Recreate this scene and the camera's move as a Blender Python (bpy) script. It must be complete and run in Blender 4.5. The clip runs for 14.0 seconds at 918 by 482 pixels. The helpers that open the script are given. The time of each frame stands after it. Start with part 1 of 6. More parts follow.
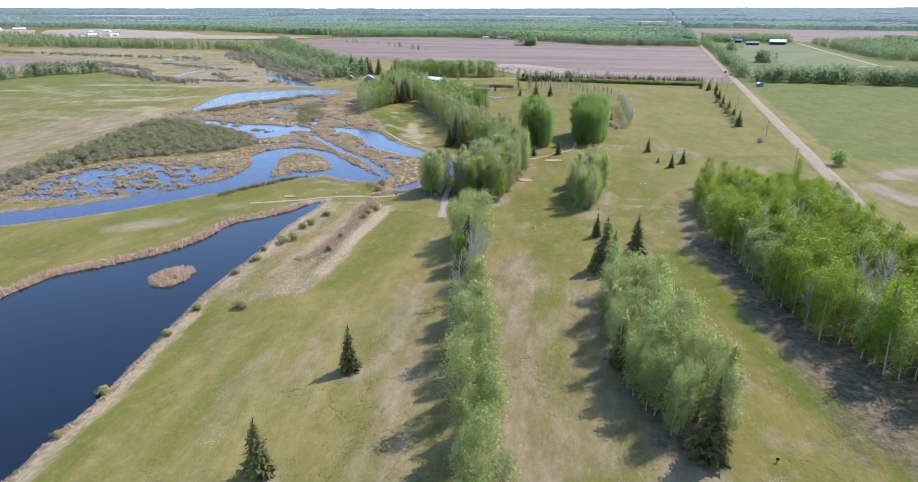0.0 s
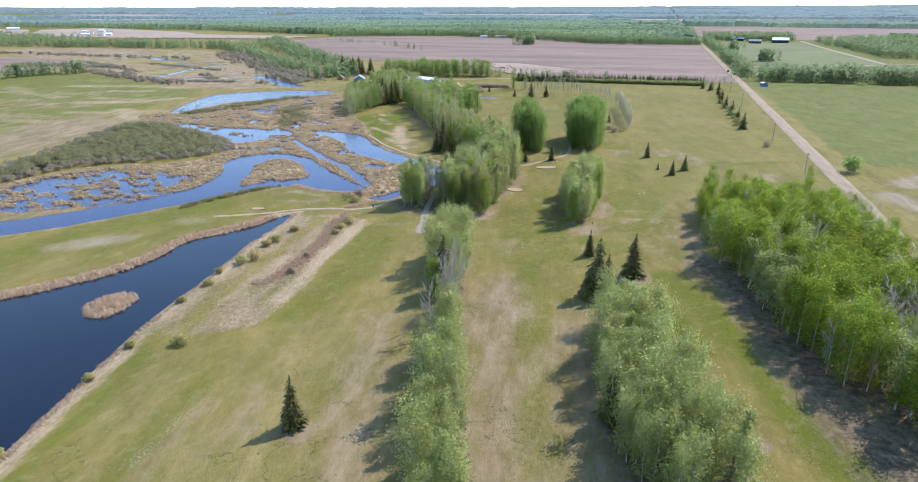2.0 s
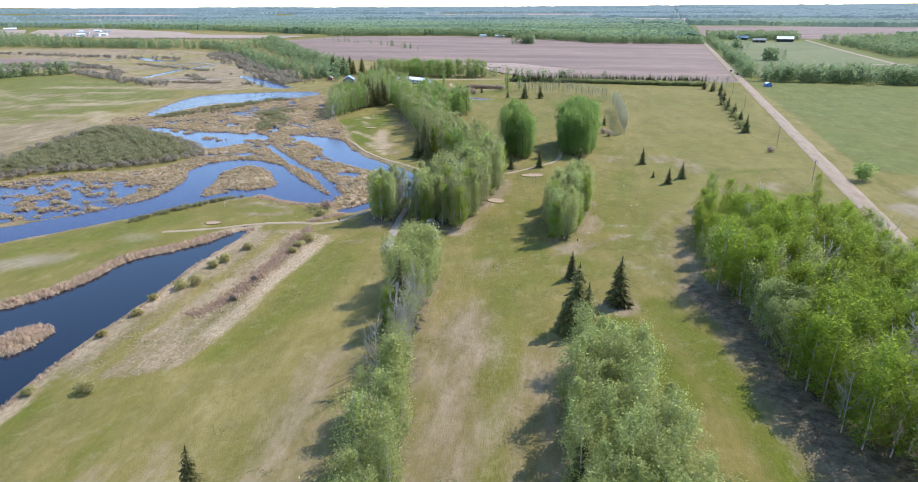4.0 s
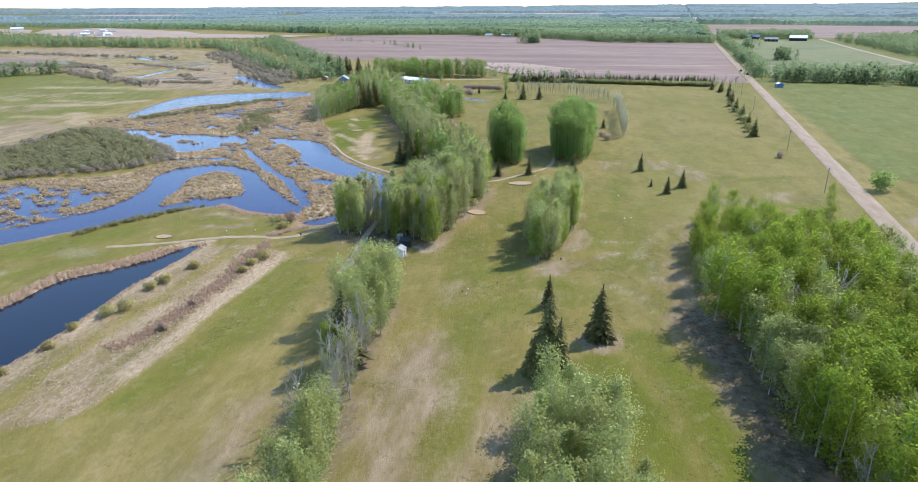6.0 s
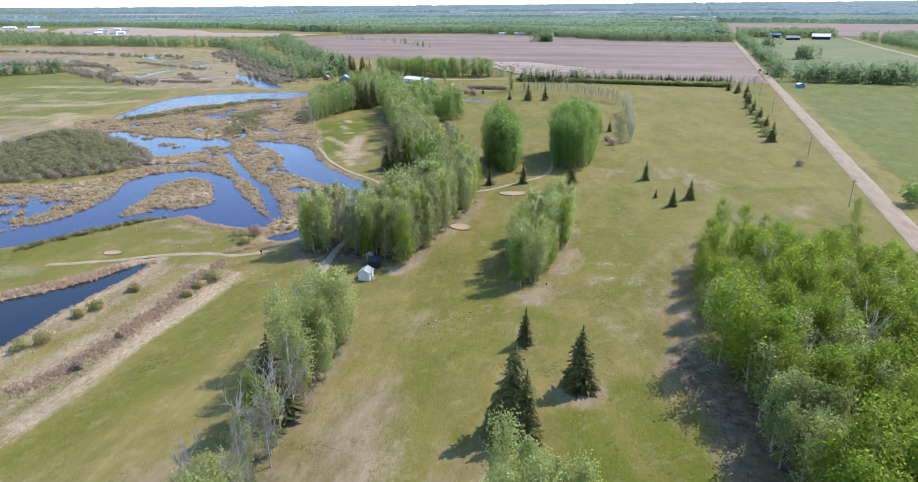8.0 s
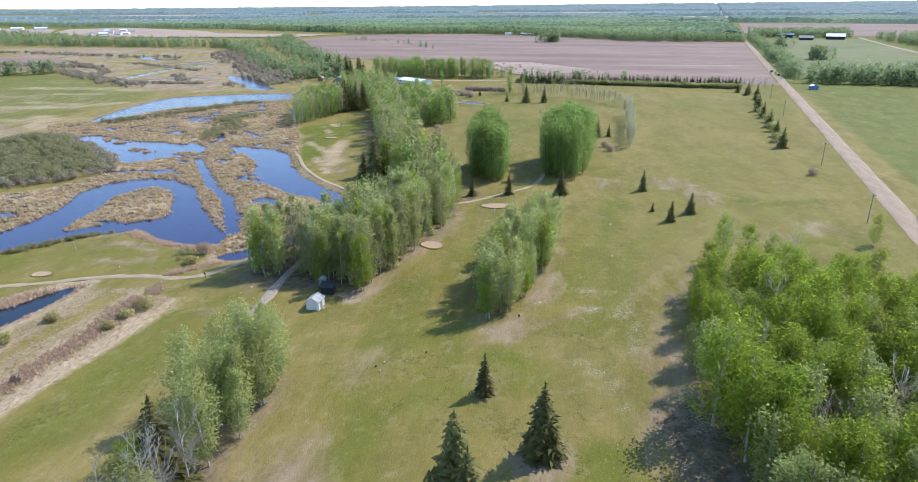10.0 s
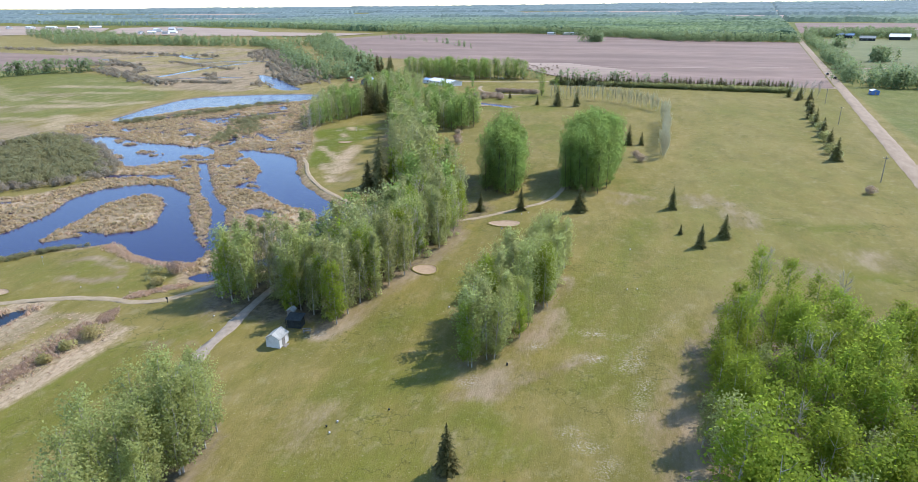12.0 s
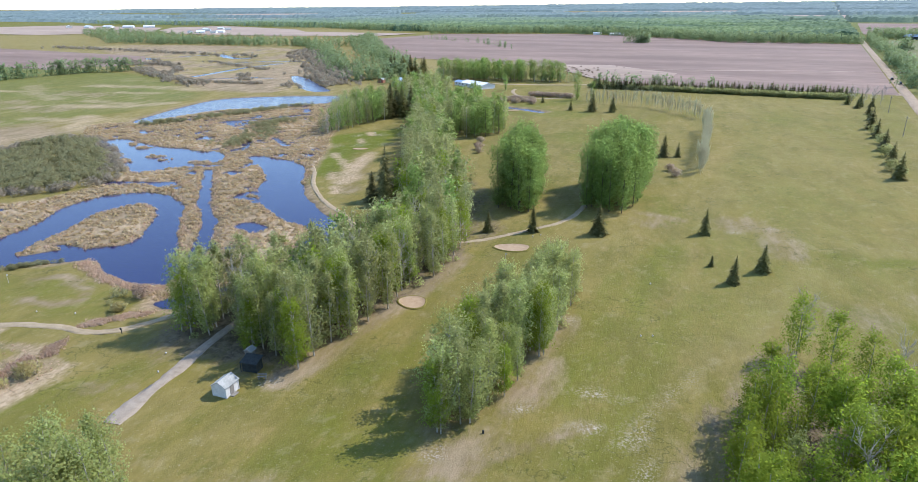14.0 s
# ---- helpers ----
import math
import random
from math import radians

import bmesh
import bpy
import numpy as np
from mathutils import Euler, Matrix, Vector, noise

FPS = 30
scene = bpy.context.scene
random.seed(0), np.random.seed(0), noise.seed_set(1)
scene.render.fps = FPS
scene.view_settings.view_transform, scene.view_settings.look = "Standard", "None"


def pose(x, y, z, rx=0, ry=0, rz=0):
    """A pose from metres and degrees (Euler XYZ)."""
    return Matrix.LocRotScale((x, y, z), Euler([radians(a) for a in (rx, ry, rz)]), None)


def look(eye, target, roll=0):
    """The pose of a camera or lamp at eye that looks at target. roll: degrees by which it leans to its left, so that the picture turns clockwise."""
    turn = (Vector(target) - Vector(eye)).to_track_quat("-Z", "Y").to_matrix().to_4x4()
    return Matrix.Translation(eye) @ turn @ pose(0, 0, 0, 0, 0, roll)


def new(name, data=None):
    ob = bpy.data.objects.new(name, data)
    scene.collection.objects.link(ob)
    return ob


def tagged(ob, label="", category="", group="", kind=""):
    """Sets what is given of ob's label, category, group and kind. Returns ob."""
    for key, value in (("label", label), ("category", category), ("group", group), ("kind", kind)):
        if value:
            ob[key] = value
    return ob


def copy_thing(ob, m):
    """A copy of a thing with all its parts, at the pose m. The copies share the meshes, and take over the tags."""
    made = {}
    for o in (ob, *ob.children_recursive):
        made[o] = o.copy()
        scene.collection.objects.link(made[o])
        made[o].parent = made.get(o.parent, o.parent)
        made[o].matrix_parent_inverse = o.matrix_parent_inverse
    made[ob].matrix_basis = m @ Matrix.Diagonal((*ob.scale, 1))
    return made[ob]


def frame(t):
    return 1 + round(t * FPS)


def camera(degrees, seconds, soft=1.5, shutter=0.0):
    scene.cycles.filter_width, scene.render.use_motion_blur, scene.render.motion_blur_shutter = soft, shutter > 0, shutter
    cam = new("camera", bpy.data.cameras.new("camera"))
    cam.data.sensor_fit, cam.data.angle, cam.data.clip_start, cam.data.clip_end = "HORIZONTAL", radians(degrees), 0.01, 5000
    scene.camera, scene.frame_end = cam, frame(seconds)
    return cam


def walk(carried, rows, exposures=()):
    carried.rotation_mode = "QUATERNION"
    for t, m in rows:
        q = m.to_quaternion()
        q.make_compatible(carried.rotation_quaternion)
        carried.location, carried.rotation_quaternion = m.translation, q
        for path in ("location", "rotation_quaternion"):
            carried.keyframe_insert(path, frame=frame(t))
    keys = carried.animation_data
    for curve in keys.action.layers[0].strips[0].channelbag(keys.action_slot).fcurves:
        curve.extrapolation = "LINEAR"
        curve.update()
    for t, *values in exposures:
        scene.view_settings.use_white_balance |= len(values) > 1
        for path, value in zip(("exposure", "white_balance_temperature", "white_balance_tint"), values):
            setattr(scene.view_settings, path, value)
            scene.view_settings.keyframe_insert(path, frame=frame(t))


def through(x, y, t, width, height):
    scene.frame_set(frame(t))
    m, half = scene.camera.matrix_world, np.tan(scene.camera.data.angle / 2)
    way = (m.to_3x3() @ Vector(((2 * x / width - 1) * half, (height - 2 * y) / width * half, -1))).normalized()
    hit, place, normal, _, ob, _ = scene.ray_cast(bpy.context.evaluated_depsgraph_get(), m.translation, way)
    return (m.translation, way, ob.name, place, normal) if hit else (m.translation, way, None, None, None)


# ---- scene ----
# ---- camera and its flight ----
cam = camera(71.5, 14.0, soft=0.6)
ROWS = [
    (0.0, -2.25, 1.13, 68.75, 14.59, -20.43, -0.03),
    (0.5, -2.23, 6.26, 68.52, 14.71, -20.42, -0.07),
    (1.0, -2.08, 11.43, 68.24, 14.75, -20.46, -0.10),
    (1.5, -1.64, 16.75, 67.94, 14.75, -20.48, -0.13),
    (2.0, -0.99, 22.16, 67.59, 14.69, -20.52, -0.16),
    (2.5, -0.17, 27.62, 67.23, 14.63, -20.52, -0.19),
    (3.0, 0.82, 33.13, 66.92, 14.72, -20.54, -0.22),
    (5.5, 7.03, 60.02, 64.27, 15.71, -20.49, -0.36),
    (6.0, 8.36, 65.42, 63.91, 15.99, -20.54, -0.38),
    (6.5, 9.64, 70.85, 63.46, 16.25, -20.57, -0.41),
    (7.0, 10.80, 76.31, 63.01, 16.47, -20.55, -0.43),
    (7.5, 11.87, 81.75, 62.59, 16.66, -20.55, -0.46),
    (8.0, 12.88, 87.20, 62.26, 17.56, -20.61, -0.48),
    (10.5, 17.76, 114.03, 59.99, 18.95, -20.52, -0.58),
    (11.0, 18.75, 119.58, 59.75, 19.75, -20.54, -0.60),
    (11.5, 19.77, 125.22, 59.55, 20.73, -20.54, -0.61),
    (12.0, 20.70, 130.84, 59.41, 22.54, -20.55, -0.63),
    (12.5, 21.48, 136.33, 59.30, 24.44, -20.52, -0.64),
    (13.0, 22.13, 141.76, 59.21, 25.62, -20.52, -0.66),
    (13.5, 22.69, 147.14, 59.13, 26.31, -20.55, -0.67),
    (14.0, 23.22, 152.46, 59.07, 26.72, -20.52, -0.69),
]
walk(cam, [(t, pose(x, y, z, 90 + pitch, 0, yaw) @ pose(0, 0, 0, 0, 0, roll)) for t, x, y, z, yaw, pitch, roll in ROWS])

# ---- sky, sun, exposure ----
SUN_EL, SUN_AZ = radians(47), math.atan2(0.63, 0.77)
world = bpy.data.worlds.new("sky")
world.use_nodes = True
scene.world = world
_wn = world.node_tree
_sky = _wn.nodes.new("ShaderNodeTexSky")
_sky.sky_type, _sky.sun_disc = "NISHITA", False
_sky.sun_elevation, _sky.sun_rotation = SUN_EL, SUN_AZ
_sky.air_density, _sky.dust_density, _sky.ozone_density, _sky.altitude = 1.0, 0.05, 3.6, 600
_wn.nodes["Background"].inputs["Strength"].default_value = 0.15
_wn.links.new(_sky.outputs["Color"], _wn.nodes["Background"].inputs["Color"])
sun_data = bpy.data.lights.new("sun", "SUN")
sun_data.energy, sun_data.angle, sun_data.color = 2.45, radians(0.55), (1.0, 0.955, 0.945)
sun = new("sun", sun_data)
_dir = Vector((math.sin(SUN_AZ) * math.cos(SUN_EL), math.cos(SUN_AZ) * math.cos(SUN_EL), math.sin(SUN_EL)))
sun.matrix_world = look(_dir * 300, (0, 0, 0))
scene.view_settings.exposure = 1.35

# ---- small tools ----
RNG = np.random.default_rng(7)


def vnoise(x, y, seed=0):
    """Smooth value noise on the plane, 0 to 1."""
    ix, iy = np.floor(x), np.floor(y)
    fx, fy = x - ix, y - iy
    fx, fy = fx * fx * (3 - 2 * fx), fy * fy * (3 - 2 * fy)

    def h(a, b):
        v = np.sin(a * 127.1 + b * 311.7 + seed * 74.7) * 43758.5453
        return v - np.floor(v)
    return (h(ix, iy) * (1 - fx) + h(ix + 1, iy) * fx) * (1 - fy) + (h(ix, iy + 1) * (1 - fx) + h(ix + 1, iy + 1) * fx) * fy


def fbm(x, y, size, seed=0, octaves=3):
    total, amp, norm = 0.0, 1.0, 0.0
    for k in range(octaves):
        total = total + amp * vnoise(x / size * 2 ** k + 31.7 * k, y / size * 2 ** k - 17.3 * k, seed + k)
        norm += amp
        amp *= 0.55
    return total / norm


def sstep(a, b, v):
    u = np.clip((v - a) / (b - a), 0, 1)
    return u * u * (3 - 2 * u)


def rounded(pts, times=2, closed=True):
    """Chaikin's corner cutting."""
    p = [np.array(q, float) for q in pts]
    for _ in range(times):
        out = []
        n = len(p)
        for i in range(n if closed else n - 1):
            a, b = p[i], p[(i + 1) % n]
            out += [a * 0.75 + b * 0.25, a * 0.25 + b * 0.75]
        p = out if closed else [p[0]] + out + [p[-1]]
    return np.array(p)


def outline_distance(poly, x, y, reach=25.0):
    """Signed distance to a closed outline, negative inside; cut off at reach."""
    x, y = np.asarray(x, float), np.asarray(y, float)
    out = np.full(x.shape, reach)
    near = (x > poly[:, 0].min() - reach) & (x < poly[:, 0].max() + reach) & (y > poly[:, 1].min() - reach) & (y < poly[:, 1].max() + reach)
    px, py = x[near], y[near]
    d2, inside = np.full(px.shape, 1e12), np.zeros(px.shape, bool)
    for a, b in zip(poly, np.roll(poly, -1, axis=0)):
        ex, ey = b - a
        wx, wy = px - a[0], py - a[1]
        k = np.clip((wx * ex + wy * ey) / (ex * ex + ey * ey + 1e-9), 0, 1)
        d2 = np.minimum(d2, (wx - ex * k) ** 2 + (wy - ey * k) ** 2)
        if ey != 0:
            inside ^= ((a[1] > py) != (b[1] > py)) & (px < ex * (py - a[1]) / ey + a[0])
    out[near] = np.where(inside, -1, 1) * np.sqrt(d2)
    return out


def line_distance(pts, x, y):
    d2 = np.full(np.shape(x), 1e12)
    for a, b in zip(pts[:-1], pts[1:]):
        ex, ey = b[0] - a[0], b[1] - a[1]
        wx, wy = x - a[0], y - a[1]
        k = np.clip((wx * ex + wy * ey) / (ex * ex + ey * ey + 1e-9), 0, 1)
        d2 = np.minimum(d2, (wx - ex * k) ** 2 + (wy - ey * k) ** 2)
    return np.sqrt(d2)


def tris(f):
    return np.concatenate([f[:, :3], f[:, [0, 2, 3]]]) if f.shape[1] == 4 else f


def fill_mesh(name, verts, faces, mats, attrs=None, smooth=False, slots=None, normals=None):
    """A mesh from arrays; faces all have the same number of corners, or are lists."""
    me = bpy.data.meshes.new(name)
    if isinstance(faces, np.ndarray):
        n, k = faces.shape
        me.vertices.add(len(verts))
        me.vertices.foreach_set("co", np.asarray(verts, np.float32).ravel())
        me.loops.add(n * k)
        me.loops.foreach_set("vertex_index", faces.astype(np.int32).ravel())
        me.polygons.add(n)
        me.polygons.foreach_set("loop_start", np.arange(0, n * k, k, dtype=np.int32))
        me.update(calc_edges=True)
    else:
        me.from_pydata([tuple(v) for v in verts], [], faces)
    for m in mats if isinstance(mats, (list, tuple)) else [mats]:
        me.materials.append(m)
    if slots is not None:
        me.polygons.foreach_set("material_index", np.asarray(slots, np.int32))
    me.polygons.foreach_set("use_smooth", np.full(len(me.polygons), smooth or normals is not None))
    for key, values in (attrs or {}).items():
        me.attributes.new(key, "FLOAT", "POINT").data.foreach_set("value", np.asarray(values, np.float32))
    me.update()
    if normals is not None:
        me.normals_split_custom_set_from_vertices(np.asarray(normals, float).tolist())
    return me


def part(name, bm, material, parent, label=""):
    """Links a bmesh (or a ready mesh) as one mesh object under a thing."""
    if isinstance(bm, bpy.types.Mesh):
        me = bm
    else:
        me = bpy.data.meshes.new(name)
        bm.to_mesh(me)
        bm.free()
        me.materials.append(material)
    ob = new(name, me)
    ob.parent = parent
    return tagged(ob, label) if label else ob


def box(bm, x0, x1, y0, y1, z0, z1, bevel=0.0):
    r = bmesh.ops.create_cube(bm, size=1.0, matrix=Matrix.Translation(((x0 + x1) / 2, (y0 + y1) / 2, (z0 + z1) / 2)) @ Matrix.Diagonal((x1 - x0, y1 - y0, z1 - z0, 1)))
    if bevel:
        bmesh.ops.bevel(bm, geom=list({e for v in r["verts"] for e in v.link_edges}), offset=bevel, segments=2, affect="EDGES")
    return bm


def boxed(*a, bevel=0.0):
    return box(bmesh.new(), *a, bevel=bevel)


def tube(rings, sides=6):
    """Verts and quads of a tapering tube through rings of (x, y, z, radius)."""
    v, f = [], []
    for x, y, z, r in rings:
        for k in range(sides):
            a = 2 * math.pi * k / sides
            v.append((x + r * math.cos(a), y + r * math.sin(a), z))
    for i in range(len(rings) - 1):
        for k in range(sides):
            f.append((i * sides + k, i * sides + (k + 1) % sides, (i + 1) * sides + (k + 1) % sides, (i + 1) * sides + k))
    return np.array(v), np.array(f)


def joined(pieces):
    vs, fs, n = [], [], 0
    for v, f in pieces:
        vs.append(v)
        fs.append(f + n)
        n += len(v)
    return np.concatenate(vs), np.concatenate(fs)


def cards(centres, size, rng, up=0.35, soft=None, blend=0.55):
    """Small leaf sprays: one triangle each, turned at random. Their normals lean to the given ones, as leaves do that face the light."""
    n = len(centres)
    nrm = rng.normal(size=(n, 3))
    nrm[:, 2] = np.abs(nrm[:, 2]) + up
    nrm /= np.linalg.norm(nrm, axis=1)[:, None]
    if soft is not None:
        nrm *= np.where((nrm * soft).sum(1) < 0, -1.0, 1.0)[:, None]
    t = np.cross(nrm, rng.normal(size=(n, 3)))
    t /= np.linalg.norm(t, axis=1)[:, None] + 1e-9
    b = np.cross(nrm, t)
    s = (np.asarray(size) * rng.uniform(0.65, 1.4, n))[:, None]
    v = np.stack([centres - t * s * 0.55, centres + t * s * 0.45 - b * s * 0.45, centres + t * s * 0.35 + b * s * 0.5], 1).reshape(-1, 3)
    shade = nrm if soft is None else nrm * (1 - blend) + soft * blend
    shade /= np.linalg.norm(shade, axis=1)[:, None] + 1e-9
    return v, np.arange(3 * n).reshape(n, 3), np.repeat(shade, 3, 0)


# ---- materials ----
def nodes_of(name):
    m = bpy.data.materials.new(name)
    m.use_nodes = True
    nt = m.node_tree
    return m, nt, nt.nodes["Principled BSDF"]


def attr(nt, name):
    a = nt.nodes.new("ShaderNodeAttribute")
    a.attribute_name = name
    return a.outputs["Fac"]


def noise_fac(nt, scale, detail=4, stretch=None, rot=0.0, lo=0.3, hi=0.7, rough=0.55):
    """Noise over world metres, remapped lo..hi to 0..1."""
    g = nt.nodes.new("ShaderNodeNewGeometry")
    mp = nt.nodes.new("ShaderNodeMapping")
    mp.vector_type = "TEXTURE"
    mp.inputs["Rotation"].default_value = (0, 0, rot)
    mp.inputs["Scale"].default_value = tuple(1 / v for v in stretch) if stretch else (1, 1, 1)
    nz = nt.nodes.new("ShaderNodeTexNoise")
    nz.inputs["Scale"].default_value, nz.inputs["Detail"].default_value, nz.inputs["Roughness"].default_value = scale, detail, rough
    mr = nt.nodes.new("ShaderNodeMapRange")
    mr.inputs["From Min"].default_value, mr.inputs["From Max"].default_value = lo, hi
    nt.links.new(g.outputs["Position"], mp.inputs["Vector"])
    nt.links.new(mp.outputs["Vector"], nz.inputs["Vector"])
    nt.links.new(nz.outputs["Fac"], mr.inputs["Value"])
    return mr.outputs["Result"]


def mixc(nt, fac, a, b, mode="MIX"):
    n = nt.nodes.new("ShaderNodeMix")
    n.data_type, n.blend_type = "RGBA", mode
    for key, val in (("Factor", fac), ("A", a), ("B", b)):
        sock = [s for s in n.inputs if s.name == key and s.type == ("VALUE" if key == "Factor" else "RGBA")][0]
        if isinstance(val, (int, float)):
            sock.default_value = val
        elif isinstance(val, tuple):
            sock.default_value = (*val, 1)
        else:
            nt.links.new(val, sock)
    return [s for s in n.outputs if s.type == "RGBA"][0]


def calc(nt, op, a, b=0.0, clamp=False):
    n = nt.nodes.new("ShaderNodeMath")
    n.operation, n.use_clamp = op, clamp
    for i, val in enumerate((a, b)):
        if isinstance(val, (int, float)):
            n.inputs[i].default_value = val
        else:
            nt.links.new(val, n.inputs[i])
    return n.outputs[0]


def bump(nt, bsdf, height, strength=0.4, distance=0.1):
    b = nt.nodes.new("ShaderNodeBump")
    b.inputs["Strength"].default_value, b.inputs["Distance"].default_value = strength, distance
    nt.links.new(height, b.inputs["Height"])
    nt.links.new(b.outputs["Normal"], bsdf.inputs["Normal"])


def surface(name, dark, light, scale=1.0, rough=0.85, metal=0.0, relief=0.3, fine=8.0, stretch=None, spec=0.3):
    """A general mottled surface at two scales."""
    m, nt, bs = nodes_of(name)
    c = mixc(nt, noise_fac(nt, scale, 5, stretch), dark, light)
    c = mixc(nt, calc(nt, "MULTIPLY", noise_fac(nt, scale * fine, 3, stretch), 0.45), c, tuple(v * 0.6 for v in dark))
    nt.links.new(c, bs.inputs["Base Color"])
    bs.inputs["Roughness"].default_value, bs.inputs["Metallic"].default_value = rough, metal
    bs.inputs["Specular IOR Level"].default_value = spec
    if relief:
        bump(nt, bs, noise_fac(nt, scale * fine, 4), relief, 0.05)
    return m


def foliage(name, dark, light, through=0.35, island=0.5, spread=0.025):
    """Leaves: colour varies from spray to spray and from plant to plant; light comes through."""
    m, nt, bs = nodes_of(name)
    g = nt.nodes.new("ShaderNodeNewGeometry")
    oi = nt.nodes.new("ShaderNodeObjectInfo")
    own = calc(nt, "FRACT", calc(nt, "ADD", oi.outputs["Random"], attr(nt, "tint")))
    f = calc(nt, "ADD", calc(nt, "MULTIPLY", g.outputs["Random Per Island"], island), calc(nt, "MULTIPLY", own, 1 - island))
    c = mixc(nt, f, dark, light)
    hs = nt.nodes.new("ShaderNodeHueSaturation")
    nt.links.new(calc(nt, "ADD", calc(nt, "MULTIPLY", own, spread), 0.5 - spread / 2), hs.inputs["Hue"])
    nt.links.new(c, hs.inputs["Color"])
    nt.links.new(hs.outputs["Color"], bs.inputs["Base Color"])
    bs.inputs["Roughness"].default_value, bs.inputs["Specular IOR Level"].default_value = 0.7, 0.15
    tr = nt.nodes.new("ShaderNodeBsdfTranslucent")
    nt.links.new(hs.outputs["Color"], tr.inputs["Color"])
    mx = nt.nodes.new("ShaderNodeMixShader")
    mx.inputs[0].default_value = through
    nt.links.new(bs.outputs[0], mx.inputs[1])
    nt.links.new(tr.outputs[0], mx.inputs[2])
    nt.links.new(mx.outputs[0], nt.nodes["Material Output"].inputs["Surface"])
    return m


def ground_material():
    m, nt, bs = nodes_of("turf_and_soil")
    big, mid, small = noise_fac(nt, 0.034, 5, (1.0, 0.5, 1.0), radians(15), lo=0.39, hi=0.61), noise_fac(nt, 0.20, 5, (1.0, 0.30, 1.0), radians(7), lo=0.36, hi=0.64, rough=0.65), noise_fac(nt, 1.6, 6, (1.0, 0.45, 1.0), radians(7), rough=0.7)
    streak = noise_fac(nt, 0.45, 5, (1.0, 0.07, 1.0), radians(7))
    swath = noise_fac(nt, 0.10, 3, (1.0, 0.14, 1.0), radians(7))
    tiny = noise_fac(nt, 7.0, 3, rough=0.7)
    grass = mixc(nt, big, GRASS_A, GRASS_B)
    grass = mixc(nt, calc(nt, "MULTIPLY", swath, 0.6), grass, GRASS_B)
    grass = mixc(nt, calc(nt, "MULTIPLY", noise_fac(nt, 0.05, 6, (1.0, 0.4, 1.0), radians(-12), lo=0.38, hi=0.70, rough=0.6), 0.5), grass, GRASS_DRY)
    grass = mixc(nt, calc(nt, "MULTIPLY", streak, 0.22), grass, GRASS_DRY)
    grass = mixc(nt, calc(nt, "MULTIPLY", noise_fac(nt, 0.13, 5, (1.0, 0.20, 1.0), radians(7), lo=0.40, hi=0.64, rough=0.65), 0.42), grass, GRASS_A)

    grass = mixc(nt, calc(nt, "MULTIPLY", noise_fac(nt, 0.22, 5, (1.0, 0.6, 1.0), radians(20), lo=0.55, hi=0.68, rough=0.65), 0.55), grass, GRASS_DRY)
    grass = mixc(nt, calc(nt, "MULTIPLY", noise_fac(nt, 0.16, 5, (1.0, 0.5, 1.0), radians(-8), lo=0.56, hi=0.70, rough=0.65), 0.6), grass, LUSH_A)

    def weight(name, grain=0.45):
        a = attr(nt, name)
        grit = calc(nt, "SUBTRACT", calc(nt, "ADD", calc(nt, "MULTIPLY", mid, 0.5), calc(nt, "MULTIPLY", small, 0.5)), 0.5)
        w = calc(nt, "ADD", a, calc(nt, "MULTIPLY", calc(nt, "MULTIPLY", grit, grain), calc(nt, "MULTIPLY", a, 4.0, True)))
        mr = nt.nodes.new("ShaderNodeMapRange")
        mr.inputs["From Min"].default_value, mr.inputs["From Max"].default_value = 0.2, 0.8
        nt.links.new(w, mr.inputs["Value"])
        return mr.outputs["Result"]
    c = mixc(nt, weight("dry", 0.28), grass, mixc(nt, mid, DRY_A, DRY_B))
    c = mixc(nt, weight("lush", 0.5), c, mixc(nt, small, LUSH_A, LUSH_B))
    c = mixc(nt, weight("crop", 0.3), c, mixc(nt, mid, CROP_A, CROP_B))
    c = mixc(nt, weight("bare", 0.7), c, mixc(nt, mid, BARE_A, BARE_B))
    # litter brown doubles as painted tree shade; its mottling imitates sun flecks
    c = mixc(nt, weight("shade_and_litter", 0.9), c, mixc(nt, noise_fac(nt, 0.55, 5, lo=0.40, hi=0.62, rough=0.7), SHADE_LITTER_A, SHADE_LITTER_B))
    c = mixc(nt, weight("marsh", 0.8), c, mixc(nt, calc(nt, "MULTIPLY", mid, small), MARSH_A, MARSH_B))
    c = mixc(nt, weight("straw", 0.5), c, mixc(nt, small, STRAW_A, STRAW_B))
    c = mixc(nt, calc(nt, "MULTIPLY", calc(nt, "MULTIPLY", attr(nt, "chalk"), 1.6), noise_fac(nt, 2.6, 4, lo=0.50, hi=0.60, rough=0.7), True), c, (0.44, 0.39, 0.32))
    c = mixc(nt, attr(nt, "mud"), c, (0.035, 0.03, 0.022))
    # broad uneven wear over all of the land
    c = mixc(nt, calc(nt, "MULTIPLY", noise_fac(nt, 0.09, 6, (1.0, 0.55, 1.0), radians(12), lo=0.44, hi=0.64, rough=0.68), 0.62), c, mixc(nt, 0.45, c, (0.075, 0.078, 0.020)))
